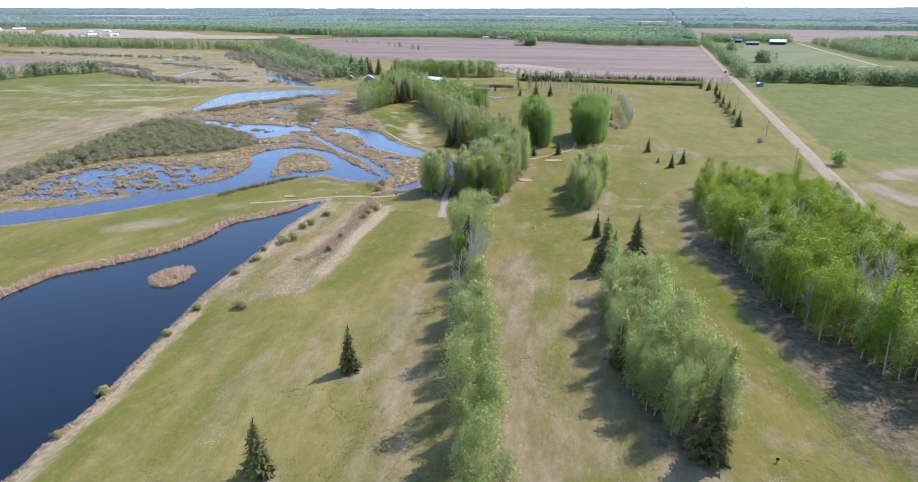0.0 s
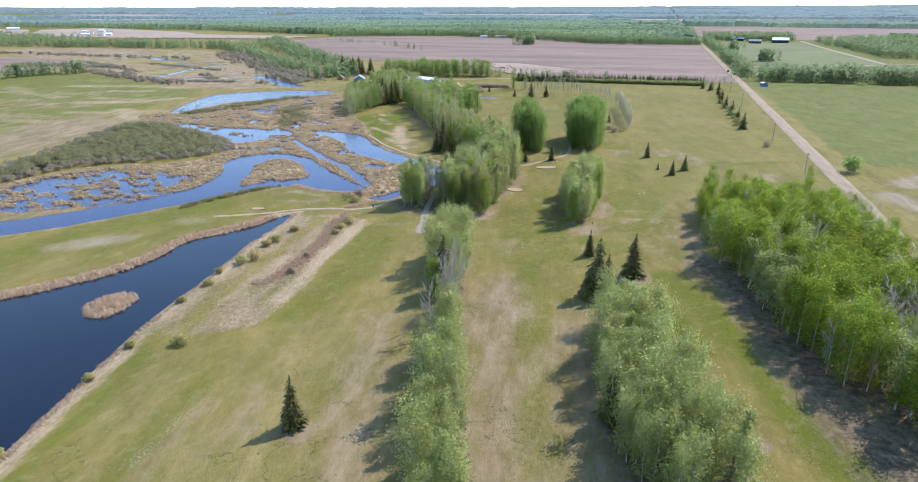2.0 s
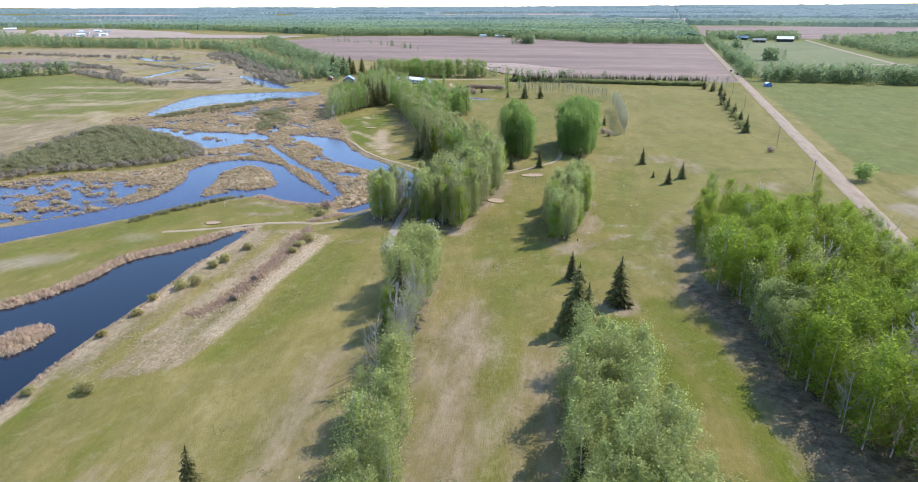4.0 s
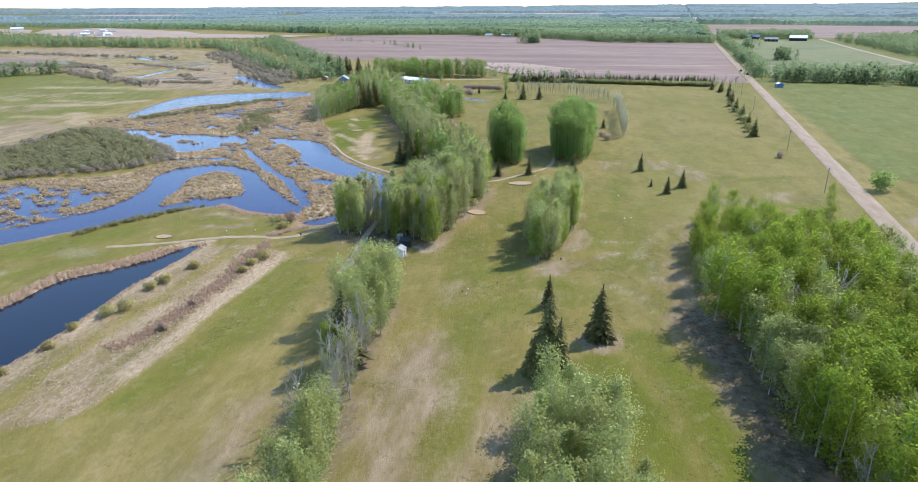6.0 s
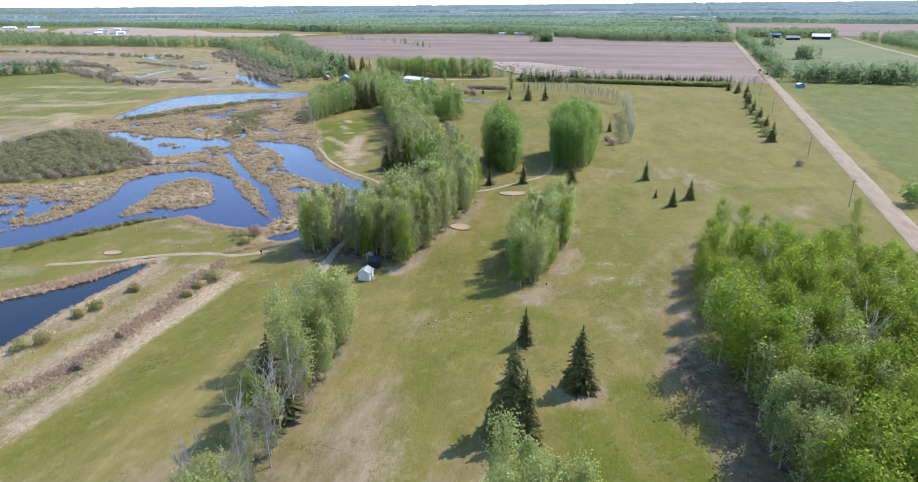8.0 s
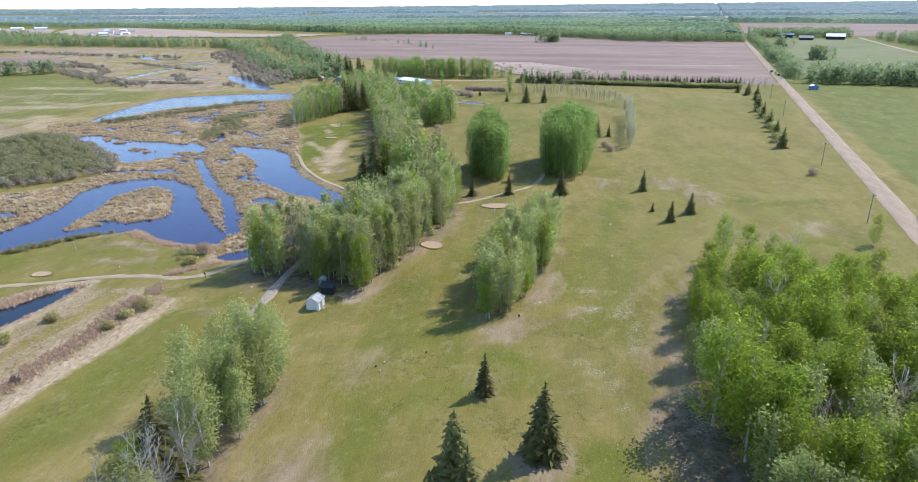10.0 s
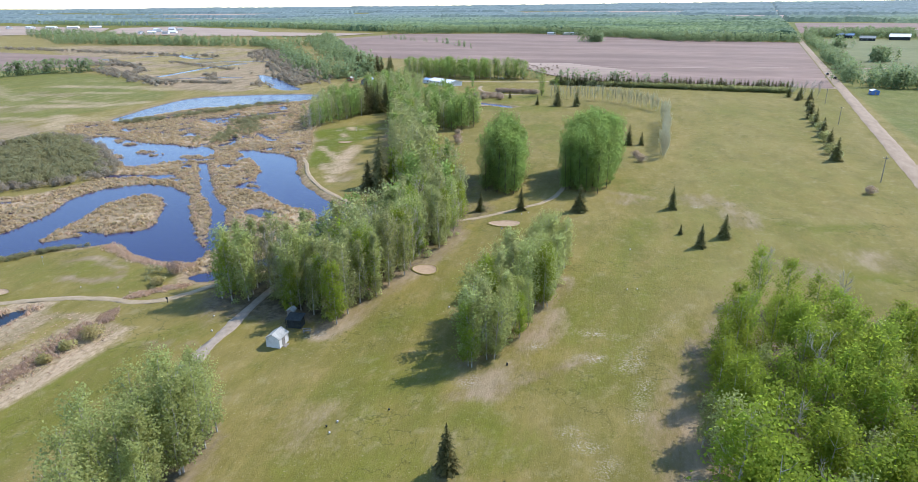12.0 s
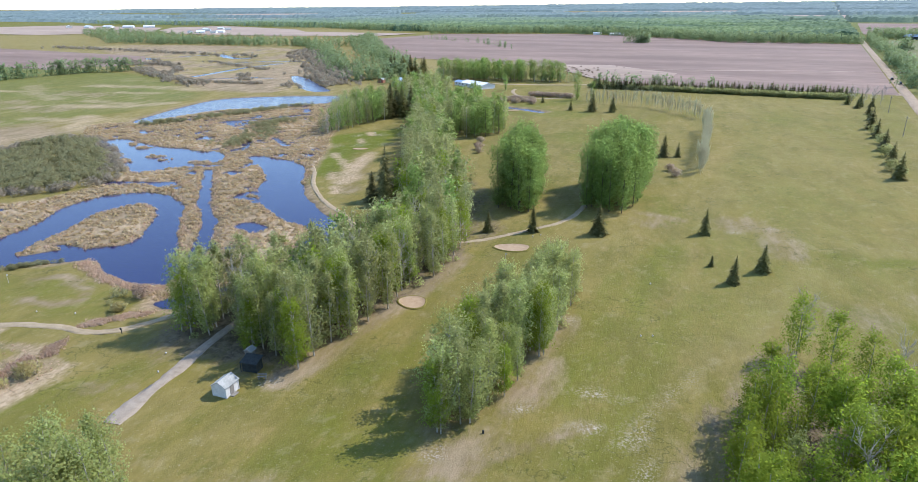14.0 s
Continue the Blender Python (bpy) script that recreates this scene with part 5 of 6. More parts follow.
wood_k = spots_in([(-118, 418), (-101, 414), (-93, 430), (-101, 456), (-120, 464), (-143, 480), (-138, 458), (-122, 436)], 4.8, rng, 0.8, 1.05)
wood_l = spots_in([(-167, 394), (-170, 412), (-169, 434), (-165, 444), (-178, 466), (-192, 480), (-200, 462), (-190, 436), (-180, 412), (-174, 396)], 4.6, rng, 0.75, 1.0)
wood_n = spots_in([(-165, 475), (-150, 490), (-172, 528), (-196, 552), (-206, 540), (-200, 500)], 6.0, rng, 0.85, 1.1)
wood_o = spots_in([(-232, 618), (-170, 632), (-132, 636), (-130, 652), (-180, 660), (-240, 646)], 5.4, rng, 0.85, 1.05)
plant_joined("lawn_wood", J_GREEN + J_GREY[:2], wood_k + wood_o + [(-138, 500, 0.85), (-147, 512, 0.85), (-132, 489, 0.9), (-152, 526, 0.8), (-143, 494, 0.9)], rng, "green poplars round the clubhouse lawn")
plant_joined("shore_wood", J_GREEN[:2] + J_GREY[:3] + J_BARE[:1], wood_l + wood_n, rng, "pale aspens on the river shore")
plant(GREEN, [(-93.7, 553.5, 0.75), (-84.6, 557, 0.5), (-154, 581, 0.5)], rng)
# spruces, one by one, with their heights
single = [(-51.2, 102.8, 10.1), (-52.7, 71.3, 10.4), (-7.8, 194.6, 7.7), (4.2, 182.5, 12.0), (-4.3, 169, 14.9), (-2, 167, 11.8), (-6.5, 166, 8.0), (15.5, 93, 15.0), (-40.8, 159.5, 15.5),
          (-15.8, 314, 8.6), (-32.3, 308, 7.6), (-43.5, 303, 6.3), (9.9, 326, 7.5), (-16.1, 414.7, 9.2), (-11, 417, 6.0), (-72.7, 514, 11.3), (-61.6, 516, 10.6), (-85.3, 513.5, 6.1), (-110, 535.6, 5.1), (19.5, 295, 6.6), (25, 304.6, 6.8), (14, 303.5, 3.0),
          (-86.5, 319, 17.0), (-84, 323, 13.0), (-175, 462, 17), (-172, 466, 14), (-168, 449, 15), (-164, 457, 17), (-162, 464, 14), (-170, 455, 18), (-166, 470, 16), (-177, 472, 15), (-159, 470, 12), (-83, 313, 12), (-88.5, 314, 10), (-202, 545, 21), (-207, 550, 18), (-55, 285, 14), (1, 118, 11.0)]
plant(SPRUCE, [(x, y, h / 10.0) for x, y, h in single], rng)
plant(SPRUCE, [(-252 - 3.2 * k + rng.normal(0, 1.5), 634 + 7 * (k % 3), rng.uniform(1.35, 1.85)) for k in range(12)], rng)
plant(BUSHY, [(x, y, h / 8.5) for x, y, h in ((63.5, 411.7, 9.6), (64, 437.5, 8.5), (63.9, 463, 9.0), (63.2, 513, 10.5), (63.6, 490, 9.0))], rng)
plant(BUSHY, [(x + rng.normal(0, 0.5), 622 + 0.06 * x + rng.normal(0, 1.2), rng.uniform(0.74, 1.0)) for x in np.arange(-100, 62, 1.8)], rng)
plant(NAKED, [(60, 598, 0.8), (66, 595, 0.9), (71, 594, 0.85), (75, 600, 0.8)], rng)
plant(BUSHY, [(58, 596, 0.9), (64, 588, 1.0), (70, 590, 0.8), (62, 580, 0.7), (66, 560, 0.7), (65, 540, 0.75)], rng)
for row, lo, hi in (([(-84, 545), (-70, 545), (-46, 542), (-28, 528), (-13, 510)], 0.72, 0.95), ([(-8, 480), (-5, 462), (-2, 430), (1, 391)], 0.85, 1.12)):
    plant(COLUMN, spots_along(row, 0.6, 1.5, rng, lo, hi), rng)


# ---- bushes, reeds and far trees ----
def scattered(name, base, spots, material, label, category, zs=None, tall=1.0):
    """One object of many turned copies of a few small shapes."""
    vs, fs, ns, count = [], [], [], 0
    loc = np.array(spots)
    zs = ground_z(loc[:, 0], loc[:, 1]) if zs is None else zs
    kinds = RNG.integers(len(base), size=len(loc))
    turn = RNG.random(len(loc)) * 2 * np.pi
    for k, (v, f, nv) in enumerate(base):
        pick = np.where(kinds == k)[0]
        if not len(pick):
            continue
        s, c, n = np.sin(turn[pick])[:, None], np.cos(turn[pick])[:, None], loc[pick, 2][:, None]
        x = (v[None, :, 0] * c - v[None, :, 1] * s) * n + loc[pick, 0][:, None]
        y = (v[None, :, 0] * s + v[None, :, 1] * c) * n + loc[pick, 1][:, None]
        z = v[None, :, 2] * n * tall + zs[pick][:, None]
        vs.append(np.stack([x, y, z], 2).reshape(-1, 3))
        ns.append(np.stack([nv[None, :, 0] * c - nv[None, :, 1] * s, nv[None, :, 0] * s + nv[None, :, 1] * c, np.repeat(nv[None, :, 2], len(pick), 0)], 2).reshape(-1, 3))
        fs.append((f[None] + (count + np.arange(len(pick)) * len(v))[:, None, None]).reshape(-1, f.shape[1]))
        count += len(pick) * len(v)
    v, f = np.concatenate(vs), np.concatenate(fs)
    tint = np.concatenate([np.repeat(RNG.random((kinds == k).sum()), len(b[0])) for k, b in enumerate(base) if (kinds == k).any()])
    return tagged(new(name, fill_mesh(name, v, f, material, {"tint": tint}, normals=np.concatenate(ns))), label, category, kind="stuff")


def bush_arrays(seed, r=1.5, h=2.2, n=70, leaf=0.5):
    g = np.random.default_rng(seed)
    d = g.normal(size=(n, 3))
    d /= np.linalg.norm(d, axis=1)[:, None]
    k = g.random(n)[:, None] ** 0.4
    p = d * k * np.array([r, r, h * 0.5]) + np.array([0, 0, h * 0.52])
    p[:, :2] *= (1 + 0.25 * np.sin(3 * np.arctan2(p[:, 1], p[:, 0]) + seed))[:, None]
    p[:, 2] = np.maximum(p[:, 2], 0.15)
    out = p / np.array([r, r, h * 0.6]) + np.array([0, 0, 0.25])
    return cards(p, leaf, g, 0.1, soft=out / np.linalg.norm(out, axis=1)[:, None], blend=0.85)


def tuft_arrays(seed, n=7, r=0.5, h=0.6, w=0.35, lean=0.6):
    """A tuft of blades that bend outwards from its heart."""
    g = np.random.default_rng(seed)
    v, f = [], []
    for _ in range(n):
        a = g.random() * 6.283
        d, s = np.array([math.cos(a), math.sin(a), 0]), np.array([-math.sin(a), math.cos(a), 0]) * w * 0.5
        o = d * r * g.random() * 0.6 + np.array([0, 0, h * g.uniform(0.7, 1.2)])
        t = o + d * g.uniform(0.6, 1.2) * lean + np.array([0, 0, -h * g.uniform(0.5, 1.0)])
        i = len(v)
        v += [o - s * 0.5, t - s, t + s, o + s * 0.5]
        f += [(i, i + 1, i + 2), (i, i + 2, i + 3)]
    v = np.array(v)
    nv = v * np.array([0.8, 0.8, 0.0]) + np.array([0, 0, 0.8])
    return v, np.array(f), nv / np.linalg.norm(nv, axis=1)[:, None]


def far_tree_arrays(seed, height=12.0, radius=2.7, n=36, leaf=1.55):
    cv, cf2, cn = leafy_arrays(seed, height, 1.0, radius, 18, n, leaf, 0.9, "dome", limbs=0, girth=0.2, rise=0.5, blend=0.75)[1]
    tv, tf = tube([(0, 0, -0.2, 0.2), (0, 0, height * 0.8, 0.05)], 3)
    v, f = joined([(tv, tris(tf)), (cv, cf2)])
    return v, f, np.concatenate([np.zeros(tv.shape), cn])


def random_in(poly, n, lo, hi):
    p = np.asarray(poly, float)
    x, y = RNG.uniform(p[:, 0].min(), p[:, 0].max(), n), RNG.uniform(p[:, 1].min(), p[:, 1].max(), n)
    keep = outline_distance(p, x, y) < 0
    return np.stack([x[keep], y[keep], RNG.uniform(lo, hi, keep.sum())], 1)


BUSHES = [bush_arrays(800 + i, n=118, leaf=0.35) for i in range(5)]
FAR_BUSHES = [bush_arrays(810 + i, n=42, leaf=0.75) for i in range(4)]
TUFTS = [tuft_arrays(820 + i, 7, 0.5, 0.42, 0.35) for i in range(6)]
REEDS = [tuft_arrays(840 + i, 11, 0.7, 0.8, 0.15, 0.6) for i in range(6)]
FAR_TREES = [far_tree_arrays(860 + i) for i in range(5)]

west_bushes = random_in(SHRUBS_WEST, 3000, 0.9, 1.75)
fringe = outline_distance(SHRUBS_WEST, west_bushes[:, 0], west_bushes[:, 1]) > -4.5 - 4 * RNG.random(len(west_bushes))
scattered("thicket_fringe", BUSHES, west_bushes[fringe] * np.array([1, 1, 0.8]), SCRUB, "grey-brown leafless scrub fringing the willow thicket", "bushes")
scattered("willow_thicket", BUSHES, west_bushes[~fringe], WILLOW, "dense grey-green willow thicket on the marsh edge", "bushes")
lines = [([(-150, 205), (-146, 216), (-139, 228), (-128, 246.5)], 1.6, 240), ([(-282, 381), (-270, 394), (-259, 427), (-250, 456), (-240, 470)], 6, 300), ([(-199, 357), (-198, 371), (-204, 392), (-219, 405), (-214, 425)], 9, 250),
         ([(-104, 240), (-94, 228), (-88, 224)], 2.5, 6), ([(-288, 570), (-300, 560), (-330, 610), (-380, 680), (-460, 760), (-560, 860)], 22, 900), ([(-390, 520), (-480, 560), (-560, 600)], 10, 160), ([(-420, 600), (-380, 560)], 6, 70), ([(-560, 690), (-430, 640)], 7, 120),
         ([(-440, 546), (-395, 540), (-349, 547)], 4, 130), ([(-650, 690), (-560, 640), (-500, 600)], 6, 140), ([(-530, 625), (-484, 573)], 5, 80), ([(-1000, 800), (-560, 760)], 14, 240), ([(-700, 640), (-560, 640)], 12, 160)]
lines_spots = []
for pts, half, n in lines:
    p = np.array(pts, float)
    s = np.concatenate([[0], np.cumsum(np.hypot(*np.diff(p, axis=0).T))])
    u = RNG.uniform(0, s[-1], n)
    lines_spots.append(np.stack([np.interp(u, s, p[:, 0]) + RNG.normal(0, half * 0.5, n), np.interp(u, s, p[:, 1]) + RNG.normal(0, half * 0.5, n), RNG.uniform(0.5, 1.1, n) * (1.6 if half > 9 else 0.55 if half < 2 else 1.0)], 1))
lines_spots = np.concatenate(lines_spots)
lines_spots = lines_spots[water_field(lines_spots[:, 0], lines_spots[:, 1]) > 0.4]
scattered("marsh_willows", BUSHES, lines_spots[lines_spots[:, 1] < 500], WILLOW, "low grey willow scrub along the marsh channels", "bushes")
far_scrub = np.concatenate([lines_spots[lines_spots[:, 1] >= 500], random_in(np.array([(-300, 560), (-270, 585), (-330, 640), (-480, 800), (-560, 830), (-470, 720)], float), 900, 1.2, 2.0)])
scattered("channel_scrub", FAR_BUSHES, far_scrub, SCRUB, "grey-brown willow scrub along far marsh channels", "bushes")


def bush_thing(x, y, r, material, label, seed, tall=1.0):
    root = new("bush")
    root.location = (x, y, float(ground_z(np.array([x]), np.array([y]))[0]))
    v, f, nv = bush_arrays(seed, r, r * 1.5 * tall, int(170 + 150 * r), 0.36 * max(1.0, r / 2.4))
    stems = joined([tube([(0, 0, -0.1, 0.05), (0.5 * r * math.cos(a), 0.5 * r * math.sin(a), r * 0.8, 0.02)], 4) for a in np.linspace(0, 5.5, 6)])
    part("stems", fill_mesh("stems", *stems, BARK_DARK), None, root)
    part("leaves", fill_mesh("leaves", v, f, material, normals=nv), None, root)
    tagged(root, label, "bush", "bushes of the banks")


for k, (x, y, r) in enumerate(((-99.6, 193, 1.6), (-100.3, 183, 2.0), (-101, 179, 1.6), (-98.7, 168.4, 2.0), (-100.5, 165, 2.0), (-100.9, 150, 1.3), (-101.1, 140, 1.2), (-88, 122, 1.9), (-97.7, 118.8, 1.2), (-85.7, 203.5, 2.3), (-86.5, 199, 1.5), (-86, 194, 1.4),
                               (-96.5, 106, 1.2), (-93.5, 84, 1.3), (-91, 71, 1.0), (-103, 158, 1.3), (-93.4, 226.8, 1.7))):
    bush_thing(x, y, r, WILLOW_GREEN, "budding yellow-green willow bush on the dry bank", 900 + k, 0.75)
for k, (x, y, r) in enumerate(((-84, 162.4, 1.1), (-85.5, 174, 0.9), (67.6, 364, 1.9), (-7, 384, 2.2), (-10, 392, 1.8), (-94.4, 233.4, 2.1), (-90, 397, 2.2), (-87, 391, 1.8), (-95, 410, 1.9))):
    bush_thing(x, y, r, BROWN_TWIGS, "leafless brown bush on dry grass", 930 + k)
for k, (x, y, r) in enumerate(((62.5, 424, 2.9), (63.2, 450, 3.1), (64, 476, 2.8), (63, 500, 2.6), (64.5, 418, 2.0))):
    bush_thing(x, y, r, LEAF_GREY, "round grey-green shrub between the spruces", 990 + k, 1.1)
under = np.concatenate([random_in(WOOD_D, 190, 0.45, 1.0), random_in(np.array([(-19, 223), (-11, 223), (-8, 262), (-9, 277), (-17, 278), (-20, 240)], float), 70, 0.35, 0.8)])
under = under[(np.hypot(under[:, 0] + 52, under[:, 1] - 221) > 5) & (np.abs(under[:, 0] + 66.5) > 2.5)]
scattered("understorey_shrubs", BUSHES, under, LEAF_PALE, "low pale-green shrubs beneath the aspens", "bushes")
bush_thing(92.8, 317.8, 4.2, LEAF_GREEN, "round leafy bush beside the gravel road", 950, 1.15)
for k, (x, y) in enumerate([(-136 + 3.6 * k, 528 + 5 * (k % 3)) for k in range(7)] + [(-126 + 3.3 * k, 560 + 1.5 * (k % 2)) for k in range(9)] + [(-131 + 4 * k, 540) for k in range(3)]):
    bush_thing(x, y, 3.0, BROWN_TWIGS, "low brown leafless shrub in a planted bed", 960 + k, 0.7)

# sedge tussocks over the marsh, reeds along the shores
tus = np.concatenate([random_in(MARSH, 34000, 0.7, 1.5)])
dsh = water_field(tus[:, 0], tus[:, 1])
tus = tus[(dsh > 0.1) & (outline_distance(SHRUBS_WEST, tus[:, 0], tus[:, 1]) > 0)]
scattered("sedge_tussocks", TUFTS, tus[:15000], SEDGE, "tan sedge tussocks over the marsh", "sedge")
ree = np.concatenate([random_in(MARSH, 46000, 0.4, 0.85), random_in(rounded([(-165, 20), (-84, 20), (-90, 90), (-97, 130), (-103, 205), (-108, 212), (-118, 200), (-134, 182), (-134, 164), (-150, 142), (-162, 130)], 1), 30000, 0.7, 1.2)])
dsh = water_field(ree[:, 0], ree[:, 1])
pd = outline_distance(POND, ree[:, 0], ree[:, 1])
on_isle = outline_distance(POND_ISLAND, ree[:, 0], ree[:, 1]) < 0.2
east_side = (pd < 4) & (ree[:, 0] > -112) & (ree[:, 1] < 206) & ~on_isle
ree[:, 2] *= np.where(east_side, 0.62, 1.0)
keep = (dsh > np.where(east_side, 0.3, -0.2)) & ((dsh < 1.8) | ((pd > -0.5) & (pd < 3.4) & (ree[:, 0] < -108)) | on_isle)
scattered("shore_reeds", REEDS, ree[keep], REED, "dry pinkish-tan reeds fringing the water", "reeds")
ditch = np.array([(-91, 208), (-87.5, 190), (-86, 172), (-86, 160), (-88.5, 153)])
s = np.concatenate([[0], np.cumsum(np.hypot(*np.diff(ditch, axis=0).T))])
u = RNG.uniform(0, s[-1], 1500)
dspots = np.stack([np.interp(u, s, ditch[:, 0]) + RNG.normal(0, 1.3, 1500), np.interp(u, s, ditch[:, 1]) + RNG.normal(0, 0.6, 1500), RNG.uniform(0.3, 0.68, 1500)], 1)
scattered("ditch_reeds", REEDS, dspots, DITCH, "brown reeds filling a ditch on the dry bank", "reeds")
# reeds on the shore of the river green and along the cart path beside it
for name, line, count, wide, label in (("green_reeds", [(-126, 241.5), (-118, 239), (-111.5, 237.4), (-104.6, 236.8), (-99.4, 236.8), (-93.9, 238.5)], 900, 1.1, "pinkish-tan reeds on the shore of a green"),
                                       ("path_reeds", [(-94.2, 219.6), (-91.6, 222.7), (-90.2, 225.6), (-86.5, 228.6)], 420, 0.8, "dry tan reeds beside the cart path"),
                                       ("hollow_reeds", [(-91.5, 213), (-90.4, 211.2), (-89, 209.6)], 200, 0.9, "brown reeds round a wet hollow")):
    line = np.array(line)
    s = np.concatenate([[0], np.cumsum(np.hypot(*np.diff(line, axis=0).T))])
    u = RNG.uniform(0, s[-1], count)
    spots = np.stack([np.interp(u, s, line[:, 0]) + RNG.normal(0, 0.5 * wide, count), np.interp(u, s, line[:, 1]) + RNG.normal(0, wide, count), RNG.uniform(0.35, 0.8, count)], 1)
    spots = spots[water_field(spots[:, 0], spots[:, 1]) > -0.3]
    scattered(name, REEDS, spots, DITCH if name == "hollow_reeds" else REED, label, "reeds")
bank_spots = random_in(DRY_BANK, 1900, 0.15, 0.4)
scattered("bank_straw", TUFTS, bank_spots, REED, "flattened pale straw on the dry bank", "straw")

# farther woods, belts and single field trees
edge_spots = []
for pts, half, n, lo, hi in (([(-585, 480), (-586, 520), (-575, 560), (-541, 586)], 7, 80, 0.9, 1.2), ([(-640, 440), (-585, 485)], 9, 60, 0.9, 1.2), ([(113, 667), (640, 655)], 7, 560, 0.85, 1.2), ([(113, 695), (640, 685)], 28, 800, 0.9, 1.2),
                             ([(104, 690), (110, 735), (116, 850), (117, 945)], 6, 110, 0.8, 1.15), ([(110, 840), (118, 960), (122, 1160), (128, 1340)], 6, 130, 0.8, 1.1), ([(-300, 590), (-268, 622), (-292, 668), (-400, 800), (-525, 965), (-640, 1130)], 12, 420, 0.8, 1.15),
                             ([(-340, 640), (-430, 745), (-520, 850), (-640, 950), (-1050, 925)], 14, 420, 0.8, 1.1), ([(-560, 1180), (-400, 1080), (-300, 960)], 2, 40, 0.4, 0.8), ([(-192, 1150), (-168, 1154)], 12, 46, 1.0, 1.3), ([(150, 884), (165, 888)], 8, 26, 1.0, 1.3), ([(137, 1080), (147, 1083)], 7, 18, 1.0, 1.4),
                             ([(-100, 634), (-20, 636)], 3, 40, 0.6, 0.85), ([(-20, 640), (64, 640)], 3, 30, 0.3, 0.5), ([(318, 1000), (328, 1250)], 14, 90, 0.6, 1.0), ([(310, 965), (420, 955)], 10, 90, 0.7, 1.0), ([(-150, 640), (-120, 648)], 4, 14, 0.5, 0.7), ([(-370, 1400), (-225, 1340), (-60, 1200), (100, 1200)], 8, 200, 0.9, 1.2), ([(150, 1330), (280, 1345)], 8, 70, 0.9, 1.1)):
    p = np.array(pts, float)
    s = np.concatenate([[0], np.cumsum(np.hypot(*np.diff(p, axis=0).T))])
    u = RNG.uniform(0, s[-1], n)
    edge_spots.append(np.stack([np.interp(u, s, p[:, 0]) + RNG.normal(0, half * 0.5, n), np.interp(u, s, p[:, 1]) + RNG.normal(0, half * 0.5, n), RNG.uniform(lo, hi, n)], 1))
edge_spots += [random_in(M_WOODS, 3000, 0.6, 1.05)]
for poly, n in (([(312, 965), (380, 955), (600, 1470), (306, 1320)], 2300), ([(135, 1330), (278, 1330), (300, 1470), (135, 1480)], 420), ([(-640, 1345), (-604, 1338), (-359, 1392), (-225, 1330), (-60, 1180), (110, 1190), (112, 1300), (-60, 1300), (-225, 1440), (-400, 1500), (-640, 1450)], 3600),
                ([(-1100, 1565), (-830, 1440), (-640, 1410), (-640, 1500), (-1100, 1640)], 1500), ([(-2200, 1700), (-1100, 1560), (-1100, 1650), (-2200, 1800)], 1500)):
    edge_spots.append(random_in(np.array(poly, float), n, 0.85, 1.2))
band = random_in(np.array([(-1450, 1150), (-1020, 900), (-560, 920), (-560, 985), (-690, 1010), (-930, 1020), (-1150, 1130), (-1500, 1260)], float), 1900, 0.75, 1.25)
scattered("far_trees", FAR_TREES, np.concatenate(edge_spots + [band]), LEAF_FAR, "leafy aspens along far field edges", "trees")
hedge_front = np.stack([RNG.uniform(-104, 62, 420), 617 + RNG.normal(0, 1.0, 420), RNG.uniform(1.1, 1.9, 420)], 1)
scattered("hedge_shrubs", BUSHES, hedge_front, LEAF_GREY, "pale shrubs in front of the spruce hedge", "bushes")
sap = np.stack([RNG.normal(-150, 26, 90), RNG.normal(728, 20, 90), RNG.uniform(0.7, 1.7, 90)], 1)
scattered("saplings", BUSHES, sap * np.array([1, 1, 0.55]), RUST, "small rusty saplings dotted over the stubble", "saplings")

# ---- buildings ----
def gable(w, d, eave, ridge, over=0.2, thick=0.08):
    """Two roof slopes over a w by d plan, ridge along y."""
    bm = bmesh.new()
    drop = over * (ridge - eave) / (w / 2)
    for sgn in (-1, 1):
        pts = [(0, ridge), (sgn * (w / 2 + over), eave - drop)]
        v = []
        for yy in (-d / 2 - over, d / 2 + over):
            for dz in (0, thick):
                for px, pz in pts:
                    v.append(bm.verts.new((px, yy, pz + dz + 0.004)))
        for f in ((0, 1, 3, 2), (4, 6, 7, 5), (0, 4, 5, 1), (2, 3, 7, 6), (0, 2, 6, 4), (1, 5, 7, 3)):
            bm.faces.new([v[i] for i in f])
    bmesh.ops.recalc_face_normals(bm, faces=bm.faces[:])
    return bm


def walls(w, d, eave, ridge):
    """A closed body with gable ends."""
    bm = bmesh.new()
    ring = [(-w / 2, 0), (w / 2, 0), (w / 2, eave), (0, ridge), (-w / 2, eave)]
    a = [bm.verts.new((x, -d / 2, z)) for x, z in ring]
    b = [bm.verts.new((x, d / 2, z)) for x, z in ring]
    bm.faces.new(a)
    bm.faces.new(b[::-1])
    for i in range(5):
        bm.faces.new([a[i], a[(i + 1) % 5], b[(i + 1) % 5], b[i]][::-1])
    bmesh.ops.recalc_face_normals(bm, faces=bm.faces[:])
    return bm


